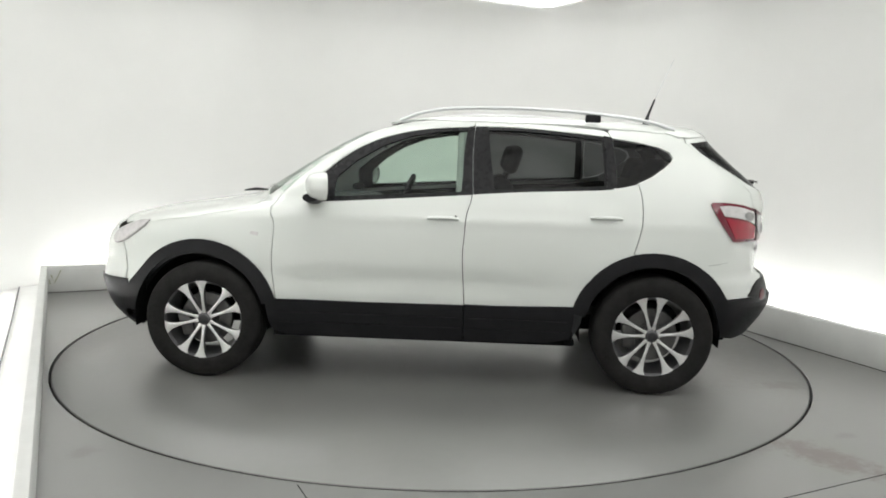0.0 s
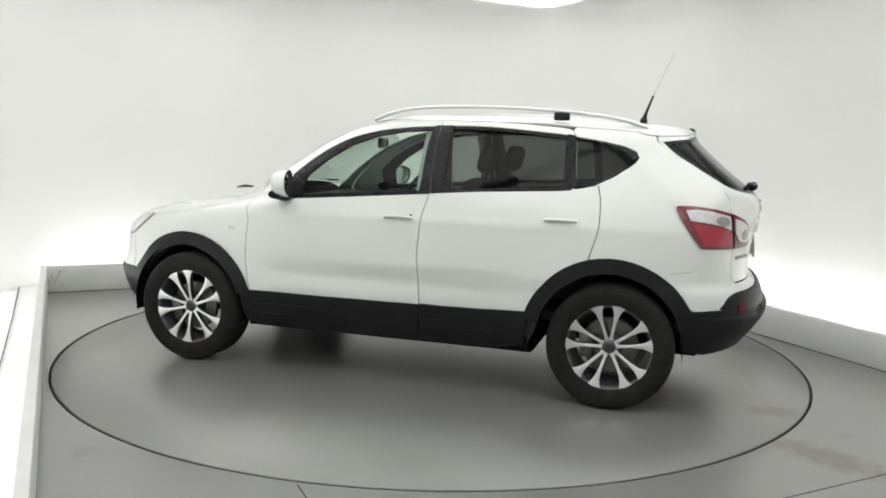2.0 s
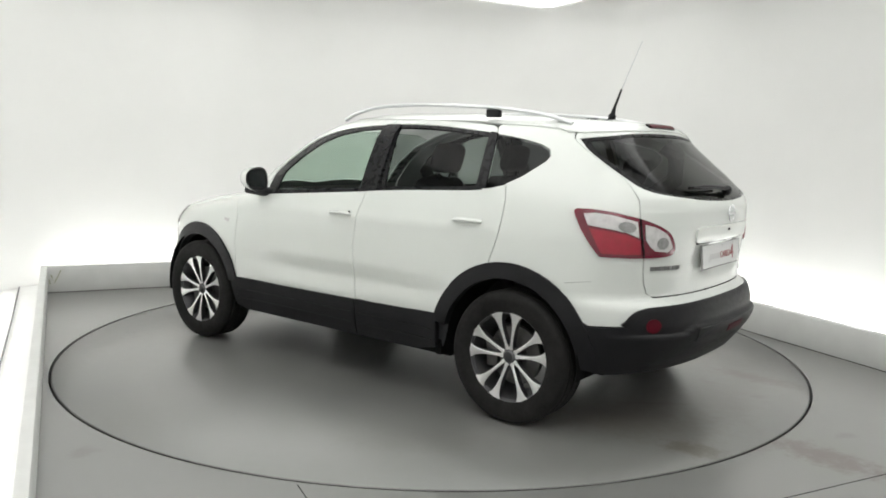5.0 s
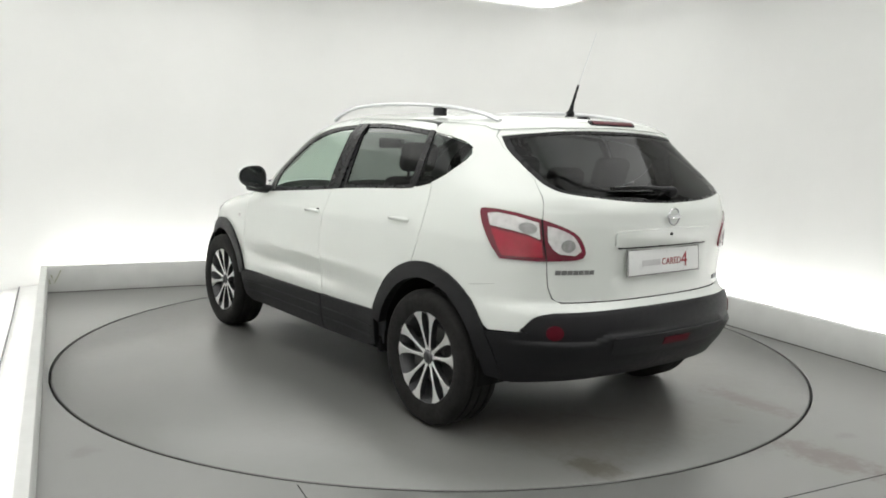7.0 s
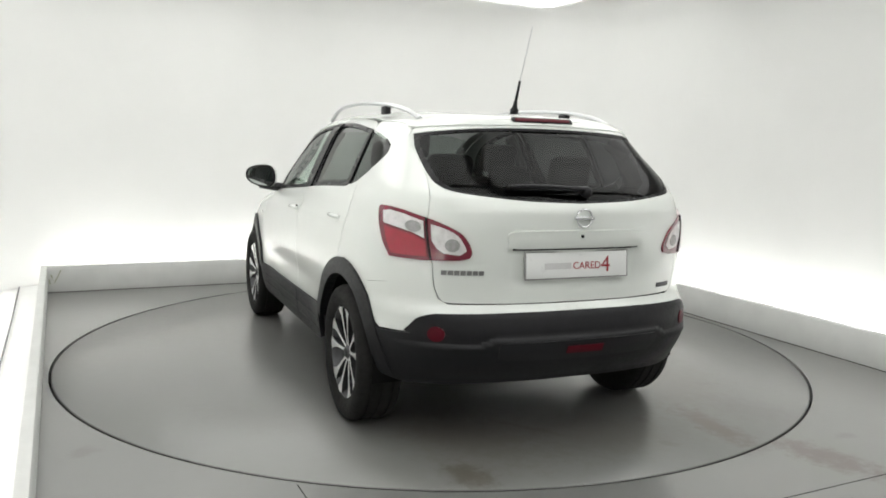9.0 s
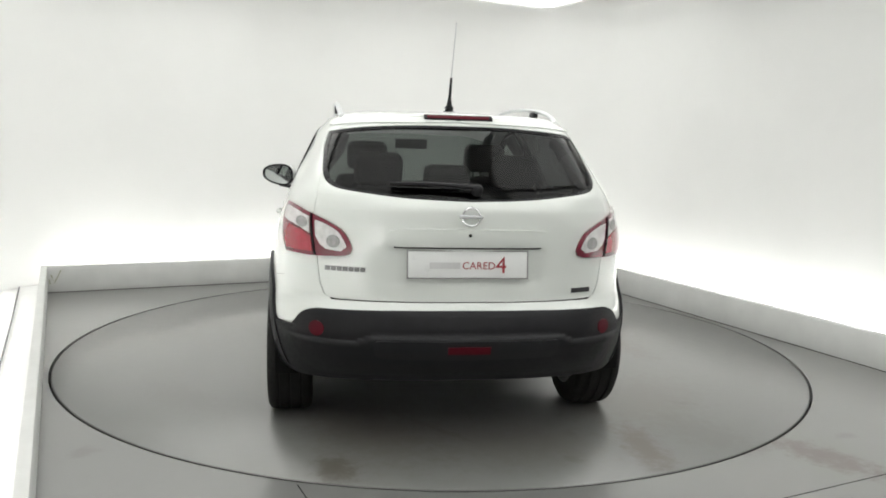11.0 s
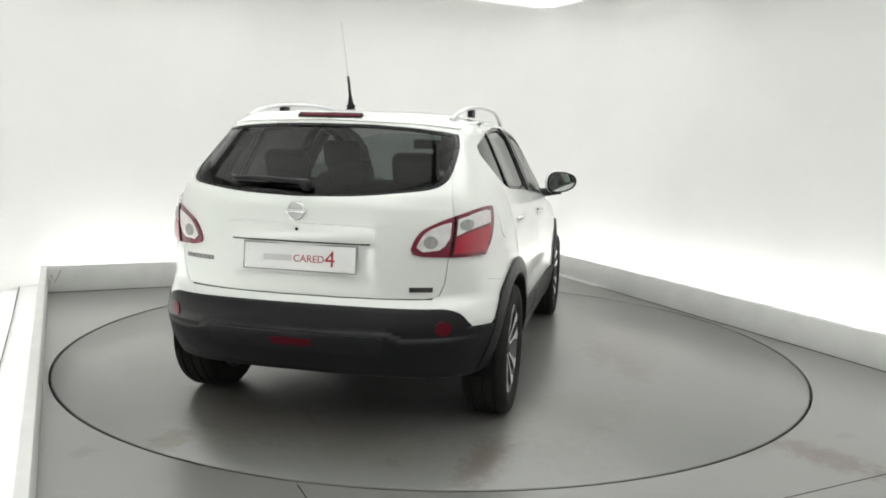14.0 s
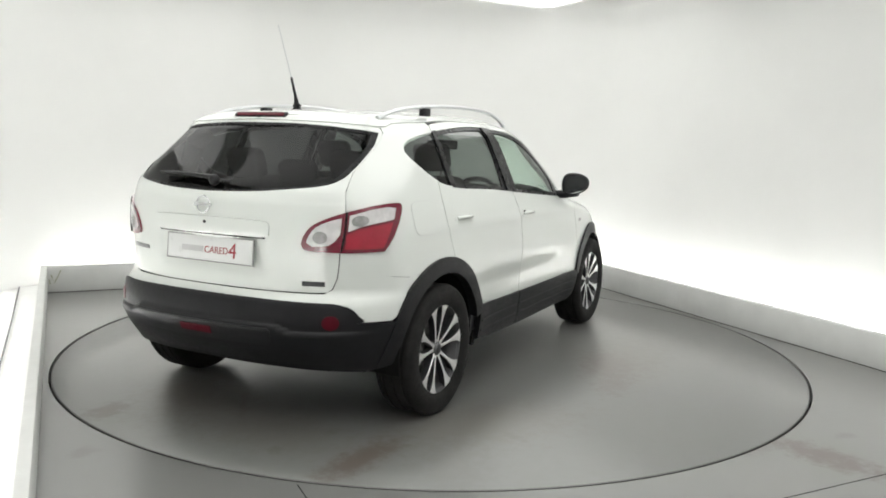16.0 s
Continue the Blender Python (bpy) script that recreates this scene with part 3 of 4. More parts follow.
def build_car():
    car = new("car")
    tagged(car, "white five-door crossover car with black lower cladding, parked on a turntable", "car")
    both = (False, True)

    def pan(name, poly, mat, label="", parent=car, **kw):
        obs = []
        for mi in both:
            obs.append(part(name, sheet(name, poly, mat, mirror=mi, **kw), mat, parent, label))
        return obs

    def one(name, poly, mat, label="", parent=car, **kw):
        return part(name, sheet(name, poly, mat, **kw), mat, parent, label)

    # flank panels
    sill_z = 0.470
    fd = [(x - G, z) for x, z in FRONT_EDGE[:-1]] + [(-.255, 1.541), (-.255, 1.12)] + [(x + G, z) for x, z in MID_EDGE[1:]] + [(-.224 + G, sill_z), (.88, sill_z)]
    fd_hole = [p for p in DLO_TOP if p[0] > -.245] + [(-.247, 1.509), (-.247, 1.1145), (.20, 1.080), (.67, 1.046)]
    doors = pan("front_door", S(fd), PAINT, "white front door", holes=[S(fd_hole)])
    rd_hole = [(-.263, 1.5095)] + [p for p in DLO_TOP if -1.04 < p[0] < -.27 and p[1] > 1.3] + [(-1.03, 1.469), (-1.045, 1.448), (-1.062, 1.168), (-.97, 1.160), (-.55, 1.139), (-.263, 1.116)]
    rd = [(-.260, 1.541)] + [(x, z) for x, z in TOP_EDGE[1:]] + [(-1.057, 1.44), (-1.076, 1.174), (-1.122, 1.182), (-1.17, 1.194)] + [(x + G, z) for x, z in REAR_EDGE] + [(ARCH_R[0] + AR * math.cos(radians(a)), ARCH_R[1] + AR * math.sin(radians(a))) for a in range(76, 14, -6)] + [(-.845, sill_z)] + [(x - G, z) for x, z in MID_EDGE[::-1]]
    rdoors = pan("rear_door", S(rd), PAINT, "white rear door", holes=[S(rd_hole)])
    # quarter panel: behind the rear door round to the tailgate, down to the bumper
    quarter = S([(-1.056, 1.466), (-1.036, 1.499), (-1.06, 1.524), (-1.25, 1.516), (-1.42, 1.502)]) + T([(.590, 1.500), (.6015, 1.478), (.6270, 1.446), (.6433, 1.39), (.6508, 1.32), (.6535, 1.25), (.6700, 1.16), (.687, 1.06), (.678, .95), (.669, .88), (.657, .765), (.638, .712), (.60, .690), (.30, .690), (.0002, .690), (.0002, .660), (.30, .659), (.66, .653), (.69, .648), (.716, .639), (.734, .627), (.748, .611), (.760, .591), (.775, .573)]) \
        + S([(-1.90, .565), (-1.74, .560)]) + S([(ARCH_R[0] + AR * math.cos(radians(a)), ARCH_R[1] + AR * math.sin(radians(a))) for a in range(150, 74, -6)]) + S([(x - G, z) for x, z in REAR_EDGE[::-1]]) + S([(-1.193, 1.203), (-1.282, 1.246), (-1.354, 1.297), (-1.393, 1.328), (-1.409, 1.355), (-1.392, 1.389), (-1.33, 1.416), (-1.207, 1.442), (-1.062, 1.462)])
    pan("quarter_panel", quarter, PAINT, "white rear wing wrapping round the tail")
    # front wing and pillar
    wing = S([(ARCH_F[0] + AR * math.cos(radians(a)), ARCH_F[1] + AR * math.sin(radians(a))) for a in range(16, 165, 6)]) + S([(x + G, z) for x, z in FRONT_EDGE[:21]]) + S([(.96, 1.024), (1.05, 1.004), (1.25, .974), (1.5, .937), (1.75, .885), (1.90, .835)]) + N([(.665, .80), (.715, .70), (.730, .60), (.735, .535)]) + S([(1.80, .535)])
    pan("front_wing", wing, PAINT, "white front wing")
    pillar = S([(x + G, z) for x, z in FRONT_EDGE[20:]]) + S([(-.25, 1.548), (-.05, 1.546), (.13, 1.530)]) + [(s + 0.085, z) for s, z in S([(.34, 1.470), (.53, 1.385), (.715, 1.262), (.86, 1.13)])] + [(s + 0.19, z) for s, z in S([(.90, 1.05), (.925, 1.005)])]
    pan("windscreen_pillar", pillar, PAINT, "white windscreen pillar")
    # roof and bonnet
    roof = [(.30, 0)] + spline([(.29, .28), (.22, .44), (.0, .545), (-.3, .565), (-.8, .586), (-.95, .602), (-1.05, .614), (-1.2, .616), (-1.42, .598), (-1.58, .50), (-1.650, .30), (-1.668, 0)], 4)
    roof = roof + [(x, -y) for x, y in roof[::-1][1:-1]]
    one("roof", roof, PAINT, "white roof panel", where=top_at, step=0.06, off=0.004)
    bon = [(1.10, 0)] + [(1.04, .40), (.985, .66), (1.05, .795), (1.4, .792), (1.70, .725), (1.90, .585), (2.0, .3), (2.02, 0)]
    bon = bon + [(x, -y) for x, y in bon[::-1][1:-1]]
    one("bonnet", bon, PAINT, "white bonnet", where=top_at, step=0.06, off=0.002)
    for mi in both:
        bm = bmesh.new()
        sgn = -1 if mi else 1
        tube(bm, [(1.16, .56 * sgn, 1.085), (1.08, .60 * sgn, 1.098), (.99, .66 * sgn, 1.100)], [.006, .014, .008], 8, 0.7)
        part("wiper_cowl", bm, CLAD, car, "black plastic cowl end below the windscreen")
    # windscreen
    ws = N([(0, 1.475), (.42, 1.465), (.56, 1.43), (.64, 1.28), (.70, 1.09), (.5, 1.06), (0, 1.055)])
    ws = ws + [(2 * S_END - s, z) for s, z in ws[::-1][1:-1]]
    one("windscreen", ws, GLASS_FRONT, "green-tinted windscreen", where=glass_at, thick=0.005)
    # nose
    nose = N([(0, .86), (.45, .84), (.655, .80), (.710, .70), (.725, .60), (.730, .535), (.5, .52), (0, .50)])
    nose = nose + [(2 * S_END - s, z) for s, z in nose[::-1][1:-1]]
    one("front_bumper", nose, PAINT, "white front bumper")
    low = S([(1.79, .538)]) + N([(.74, .538), (.60, .536), (.40, .525), (0, .51), (0, .22), (.50, .22), (.68, .25)]) + S([(1.80, .29), (1.765, .42)])
    pan("front_skirt", low, CLAD, "black plastic lower front bumper", thick=0.03, off=0.006)
    lampf = S(spline([(1.70, .895), (1.78, .885), (1.88, .850), (1.955, .81), (1.98, .765), (1.95, .740), (1.88, .755), (1.80, .80), (1.72, .860)], 3))
    for mi in both:
        ob = part("headlamp", sheet("headlamp", lampf, BULB, thick=0.02, off=0.006, mirror=mi), None, car, "clear headlamp with a grey rim")
        part("headlamp_lens", sheet("headlamp_lens", S(spline([(1.706, .891), (1.78, .881), (1.877, .847), (1.950, .808), (1.975, .766), (1.95, .745), (1.884, .760), (1.805, .806), (1.728, .862)], 3)), CLEAR_LENS, thick=0.006, off=0.010, mirror=mi), None, ob, "clear lens with silver reflector")
    # window surrounds and panes of the doors
    for k, mi in enumerate(both):
        fg = [(.555, 1.085), (.545, 1.20), (.44, 1.295), (.29, 1.385), (.12, 1.447), (-.04, 1.477), (-.212, 1.490), (-.204, 1.30), (-.186, 1.132)]
        rg = [(-.335, 1.495), (-.42, 1.497), (-.58, 1.492), (-.78, 1.477), (-1.00, 1.452), (-1.012, 1.190), (-.97, 1.184), (-.60, 1.162), (-.378, 1.152)]
        surround = sheet("window_frame", S(fd_hole), GLOSS_BLACK, thick=0.012, off=-0.006, holes=[S(fg)], mirror=mi)
        part("window_frame", surround, None, doors[k], "black window surround")
        part("pane", sheet("pane", S([(x * 1.0, z) for x, z in fg]), GLASS_FRONT, where=glass_at, thick=0.004, off=-0.010, mirror=mi), None, doors[k], "light green-tinted door window")
        part("window_frame", sheet("window_frame", S(rd_hole), GLOSS_BLACK, thick=0.012, off=-0.006, holes=[S(rg)], mirror=mi), None, rdoors[k], "black window surround")
        for poly, ob in (([(-.220, 1.5075), (-.2565, 1.5085), (-.2565, 1.1145), (-.20, 1.1115)], doors[k]), ([(-.2585, 1.5085), (-.33, 1.5105), (-.33, 1.1245), (-.2585, 1.1185)], rdoors[k]), ([(-1.008, 1.474), (-1.054, 1.466), (-1.061, 1.44), (-1.081, 1.179), (-1.022, 1.167), (-1.018, 1.40)], rdoors[k])):
            part("pillar_cover", sheet("pillar_cover", S(poly), GLOSS_BLACK, thick=0.010, off=0.003, mirror=mi), None, ob, "black pillar cover")
        part("pane", sheet("pane", S(rg), GLASS_DARK, where=glass_at, thick=0.004, off=-0.010, mirror=mi), None, rdoors[k], "dark privacy-glass door window")
    qg = [(-1.066, 1.457), (-1.207, 1.433), (-1.33, 1.407), (-1.384, 1.382), (-1.399, 1.355), (-1.385, 1.327), (-1.350, 1.295), (-1.280, 1.247), (-1.193, 1.206), (-1.122, 1.186), (-1.084, 1.179)]
    pan("quarter_window", S(qg), GLASS_TAIL, "dark privacy-glass quarter window", where=glass_at, thick=0.005, off=-0.005)
    # door handles and little things on the flank
    for k, mi in enumerate(both):
        for xa, za, dd in ((-.085, .972, doors[k]), (-1.02, 1.002, rdoors[k])):
            cup = [(xa + .115 * math.cos(a) * (abs(math.cos(a)) ** -.3 if abs(math.cos(a)) > .05 else 1), za + .026 * math.sin(a)) for a in np.linspace(0, 2 * math.pi, 25)[:-1]]
            part("handle_cup", sheet("handle_cup", S(cup), PAINT, thick=0.004, off=0.0015, step=0.02, mirror=mi), None, dd)
            p, n = skin_at([sx(xa + dx, za) for dx in (-.088, -.05, 0, .05, .088)], [za + .003] * 5, 0.0)
            bm = bmesh.new()
            pts = [p[i] + n[i] * o for i, o in zip(range(5), (0.001, .016, .019, .016, 0.001))]
            tube(bm, [tuple(q * (1, -1 if mi else 1, 1)) for q in pts], [.011, .013, .013, .013, .011], 10, 0.9)
            part("handle", bm, PAINT, dd, "white pull handle")
        p, n = skin_at([sx(-.160, .985)], [.988], 0.008)
        bm = bmesh.new()
        bmesh.ops.create_uvsphere(bm, u_segments=10, v_segments=6, radius=0.007, matrix=Matrix.Translation(tuple(p[0] * (1, -1 if mi else 1, 1))))
        part("lock", bm, GLOSS_BLACK, doors[k], "black key lock")
    pan("side_repeater", S([(.985, .862), (1.03, .868), (1.035, .850), (.99, .842)]), CLEAR_LENS, "small side indicator", thick=0.004, off=0.004, step=0.02)
    # fuel flap, on the right-hand flank alone
    flap = [(-1.425 + .118 * math.copysign(abs(math.cos(a)) ** .45, math.cos(a)), 1.028 + .083 * math.copysign(abs(math.sin(a)) ** .45, math.sin(a))) for a in np.linspace(0, 2 * math.pi, 41)[:-1]]
    ring = [(-1.425 + (x + 1.425) * 1.012, 1.028 + (z - 1.028) * 1.018) for x, z in flap]
    gap = one("fuel_flap_gap", S(ring), INK_GREY, "fine dark gap round the fuel flap", thick=0.003, off=0.0006, step=0.03, mirror=True)
    part("fuel_flap", sheet("fuel_flap", S(flap), PAINT, thick=0.003, off=0.0018, step=0.03, mirror=True), None, gap, "white fuel filler flap")
    # black cladding: sills, wheel arches, rear bumper
    sill = S([(.94, .478), (.45, .474), (-.224 + .004, .478), (-.224 + .004, .262), (.3, .262), (.80, .262), (.90, .29)])
    pan("front_sill_trim", sill, CLAD, "black plastic door sill trim", thick=0.03, off=0.012)
    sill = S([(-.224 - .004, .478), (-.6, .484), (-.86, .495), (-.84, .30), (-.70, .27), (-.224 - .004, .262)])
    pan("rear_sill_trim", sill, CLAD, "black plastic door sill trim", thick=0.03, off=0.012)
    for x0, x1 in ((.86, -.20), (-.25, -.82)):
        for z in (.335, .395):
            pan("sill_rib", S([(x0, z + .008), (x1, z + .008), (x1, z), (x0, z)]), CLAD_STEP, "raised rib on the sill trim", thick=0.02, off=0.0155, step=0.06)
    for (cx, cz), a0, a1 in ((ARCH_F, 2, 164), (ARCH_R, 14, 180)):
        o = arc(cx, cz, AR + .004, a0, a1, 22)
        i = arc(cx, cz, .392, a1, a0, 22)
        pan("arch_trim", S(o + i), CLAD, "black plastic wheel arch trim", thick=0.05, off=0.016, step=0.035)
    bump = S([(-1.71, .553), (-1.80, .556), (-1.90, .562)]) + T([(.772, .570), (.758, .588), (.746, .608), (.732, .624), (.715, .636), (.69, .645), (.66, .650), (.30, .656), (0, .657), (0, .34), (.40, .335), (.62, .325)]) + S([(-1.80, .315), (-1.69, .335), (-1.68, .42)])
    whole = bump[:12] + [(-s, z) for s, z in bump[:11]][::-1] + [(-s, z) for s, z in bump[13:]][::-1] + bump[12:]
    bumper = one("rear_bumper", whole, CLAD, "black textured plastic rear bumper", thick=0.03, off=0.010, step=0.014)
    step = T([(.405, .538), (.420, .526), (.412, .475), (.385, .458), (0, .452)])
    step = step + [(-s, z) for s, z in step[::-1][1:]]
    step = step + [(0, .539)]
    part("bumper_step", sheet("bumper_step", step, CLAD_STEP, thick=0.012, off=0.0135, step=0.02), None, bumper, "raised centre section of the bumper")
    for k, mi in enumerate(both):
        c = [(.662 + .032 * math.cos(a), .568 + .032 * math.sin(a)) for a in np.linspace(0, 2 * math.pi, 19)[:-1]]
        part("reflector", sheet("reflector", T(c), RED_DARK, thick=0.02, off=0.014, step=0.02, mirror=mi), None, bumper, "round dark red reflector")
    fog = T([(.095, .517), (.095, .486), (-.095, .486), (-.095, .517)])
    part("fog_lamp", sheet("fog_lamp", fog, RED_DARK, thick=0.02, off=0.018, step=0.03), None, bumper, "dark red rear fog lamp")
    # tailgate with its window
    glass = T(spline([(-.002, 1.487), (.20, 1.485), (.40, 1.475), (.55, 1.460), (.6175, 1.447)], 4)) + T(spline([(.626, 1.427), (.640, 1.38), (.6466, 1.32), (.6465, 1.256), (.629, 1.217), (.580, 1.191), (.45, 1.173), (.25, 1.155), (.002, 1.147)], 4))
    glass = [p for p in glass if p[0] > 0.002]
    glass = glass + [(-s, z) for s, z in glass[::-1]]
    gate = T([(.0, 1.500), (.40, 1.490), (.600, 1.476), (.626, 1.445), (.6425, 1.39), (.6500, 1.32), (.6525, 1.25), (.6685, 1.16), (.6845, 1.06), (.6750, .95), (.6655, .88), (.6530, .765), (.6340, .715), (.615, .699), (.58, .696), (.30, .695), (0, .695)])
    gate = gate + [(-s, z) for s, z in gate[::-1][1:-1]]
    tailgate = one("tailgate", gate, PAINT, "white tailgate with plate recess", holes=[glass], step=0.012)
    inner = [(s * .955, 1.32 + (z - 1.32) * .93) for s, z in glass]
    part("window_frame", sheet("window_frame", glass, GLOSS_BLACK, thick=0.01, off=-0.004, holes=[inner]), None, tailgate, "black printed border of the rear window")
    part("rear_window", sheet("rear_window", inner, GLASS_TAIL, where=glass_at, thick=0.005, off=-0.006), None, tailgate, "dark privacy-glass rear window")
    # roof spoiler and high brake light
    sp = T([(.0, 1.540), (.30, 1.535), (.50, 1.521), (.604, 1.500), (.612, 1.478), (.598, 1.474), (.40, 1.489), (0, 1.501)])
    sp = sp + [(-s, z) for s, z in sp[::-1][1:-1]]
    spoiler = one("roof_spoiler", sp, PAINT, "white roof spoiler", thick=0.05, off=0.007, step=0.025)
    bl = T([(.165, 1.528), (.168, 1.520), (.165, 1.509), (-.165, 1.509), (-.168, 1.520), (-.165, 1.528)])
    part("brake_light", sheet("brake_light", bl, GLOSS_BLACK, thick=0.02, off=0.012, step=0.03), None, spoiler, "high brake light in a black housing")
    bl = T([(.150, 1.5235), (.150, 1.5125), (-.150, 1.5125), (-.150, 1.5235)])
    part("brake_light_lens", sheet("brake_light_lens", bl, RED_DARK, thick=0.004, off=0.015, step=0.03), None, spoiler, "dark red lens of the brake light")
    # tail lamps: dark red rim, red block, two clear lenses with grey bulbs, split at the tailgate
    lamp = T(spline([(.511, .925), (.525, .965), (.558, 1.010), (.62, 1.046), (.691, 1.076)], 3)) + S(spline([(-1.80, 1.098), (-1.72, 1.107), (-1.66, 1.109), (-1.616, 1.101), (-1.645, 1.04), (-1.70, .96), (-1.755, .889)], 3)) + T(spline([(.70, .886), (.60, .890), (.55, .894), (.520, .903)], 3))
    clear = T(spline([(.535, .935), (.545, .960), (.575, 1.004), (.63, 1.034), (.671, 1.046)], 3)) + T([(.668, .975), (.650, .942), (.625, .922), (.56, .915)])
    clear2 = T([(.696, 1.058)]) + S([(-1.80, 1.082), (-1.715, 1.092), (-1.664, 1.086), (-1.692, 1.034), (-1.80, 1.019)]) + T([(.732, 1.006), (.694, .984)])
    red = S([(-1.699, 1.022), (-1.763, .905)]) + T([(.74, .904), (.684, .905), (.690, .972), (.728, .995)]) + S([(-1.80, 1.008)])
    for mi in both:
        ob = part("tail_lamp", sheet("tail_lamp", lamp, RED_RIM, thick=0.03, off=0.010, step=0.025, mirror=mi), None, car, "red and clear wrap-round tail lamp")
        part("red_lens", sheet("red_lens", red, RED, thick=0.006, off=0.014, step=0.02, mirror=mi), None, ob, "bright red lens block")
        for poly, lab in ((clear, "clear reversing lens"), (clear2, "clear indicator lens")):
            part("clear_lens", sheet("clear_lens", poly, CLEAR_LENS, thick=0.006, off=0.014, step=0.02, mirror=mi), None, ob, lab)
        for y, z, r in ((.592, .958, .029), (.728, 1.032, .025)):
            part("bulb", sheet("bulb", T([(y + r * math.cos(a), z + r * math.sin(a)) for a in np.linspace(0, 6.28, 17)[:-1]]), BULB, thick=0.004, off=0.016, step=0.015, mirror=mi), None, ob, "grey round bulb reflector")
        seam = T([(.6885, 1.074), (.6835, 1.074), (.668, .890), (.673, .890)])
        part("seam", sheet("seam", seam, GLOSS_BLACK, thick=0.01, off=0.0165, step=0.03, mirror=mi), None, ob, "dark gap between tailgate and wing lamp")
        part("bumper_seam", sheet("bumper_seam", S([(-1.61, .7535), (-1.74, .7705), (-1.74, .769), (-1.61, .752)]), ALLOY_DARK, thick=0.002, off=0.0008, step=0.03, mirror=mi), None, car, "fine seam above the bumper corner")
    # garnish, plate, badges
    gar = spline([(0.0, 1.028), (.20, 1.027), (.335, 1.022), (.362, 1.005), (.358, .970), (.345, .950), (.20, .949), (0.0, .949)], 4)
    gar = T([p for p in gar if p[0] > .004])
    gar = gar + [(-s, z) for s, z in gar[::-1]]
    part("garnish", sheet("garnish", gar, PAINT, thick=0.024, off=0.011, step=0.03), None, tailgate, "raised white strip over the plate")
    # Black strip laid in for the shadow line below the garnish.
    garnish_shade = T([(-.335, .9465), (.335, .9465), (.332, .9375), (-.332, .9375)])
    part("garnish_shade", sheet("garnish_shade", garnish_shade, GLOSS_BLACK, thick=0.012, off=0.004, step=0.03), None, tailgate, "dark strip for the shadow line under the raised strip")
    bm = bmesh.new()
    box(bm, -.004, .004, -.27, .27, -.0585, .0585, 0.003)
    plate = part("number_plate", bm, PLATE, tailgate, "white dealer plate with grey and red print")
    plate.matrix_basis = pose(-2.056, 0.0, .866, 0, 5, 0)
    bm = bmesh.new()
    for y0, y1, z0, z1 in ((-.275, .275, -.0635, -.0590), (-.275, .275, .0590, .0635), (-.275, -.2705, -.0590, .0590), (.2705, .275, -.0590, .0590)):
        box(bm, -.003, .008, y0, y1, z0, z1)
    part("plate_holder", bm, BULB, plate, "grey plastic plate surround")
    bm = bmesh.new()
    box(bm, -.0052, -.0035, .036, .175, -.018, .010)
    part("print_bar", bm, INK_GREY, plate, "grey print")
    build_text("CARED", plate, INK_RED, .047, (-.0055, .028, -.020), "red printed word")
    build_text("4", plate, INK_RED, .105, (-.0055, -.124, -.036), "large red figure")
    build_badges(tailgate)
    build_wiper(tailgate)
    build_mirrors(doors)
    build_roof_gear(car)
    build_underside(car)
    build_cabin(car)
    wheel = build_wheel(car)
    for x, mi in ((1.315, 1), (-1.315, 1), (1.315, -1), (-1.315, -1)):
        copy = wheel if (x > 0 and mi > 0) else copy_thing(wheel, Matrix())
        copy.matrix_basis = pose(x, mi * .80, .333, 0, 17 if x > 0 else 4, 0 if mi > 0 else 180)
    return car


def build_text(body, parent, mat, size, at, label):
    cu = bpy.data.curves.new("lettering", "FONT")
    cu.body, cu.size, cu.extrude = body, size, 0.0006
    tmp = new("lettering", cu)
    deps = bpy.context.evaluated_depsgraph_get()
    me = bpy.data.meshes.new_from_object(tmp.evaluated_get(deps))
    bpy.data.objects.remove(tmp)
    me.materials.clear()
    me.materials.append(mat)
    me.transform(Matrix(((0, 0, -1, 0), (-1, 0, 0, 0), (0, 1, 0, 0), (0, 0, 0, 1))))
    ob = part("lettering", me, mat, parent, label)
    ob.location = at


def build_badges(gate):
    # maker's badge: a plain ring with a bar
    bm = bmesh.new()
    n = 28
    pts = [(0.0, .040 * math.cos(2 * math.pi * k / n), .040 * math.sin(2 * math.pi * k / n)) for k in range(n + 1)]
    tube(bm, pts, .0046, 8)
    ob = part("badge", bm, CHROME, gate, "chrome ring badge")
    ob.matrix_basis = pose(-2.096, 0, 1.083, 0, 2, 0)
    bm = bmesh.new()
    box(bm, -.007, .005, -.053, .053, -.008, .008, 0.003)
    part("badge_bar", bm, CHROME, ob, "chrome bar across the badge")
    # model lettering, kept as plain bars
    for mi, y0, y1, z0, z1, m, lab in ((1, .455, .635, .824, .844, LETTER, "chrome model lettering"), (-1, .505, .605, .726, .748, ALLOY_DARK, "small dark grey badge")):
        count = 7 if mi > 0 else 1
        for k in range(count):
            a = y0 + (y1 - y0) * k / count
            b = a + (y1 - y0) / count * (0.84 if mi > 0 else 1)
            me = sheet("letter_bar", T([(a, z0), (b, z0), (b, z1), (a, z1)]), m, thick=0.004, off=0.004, step=0.02, mirror=mi < 0)
            part("letter_bar", me, m, gate, lab)
    bm = bmesh.new()
    bmesh.ops.create_uvsphere(bm, u_segments=10, v_segments=6, radius=0.008, matrix=Matrix.Translation((-2.088, 0, 1.0)))
    part("gate_lock", bm, GLOSS_BLACK, gate, "black key lock")


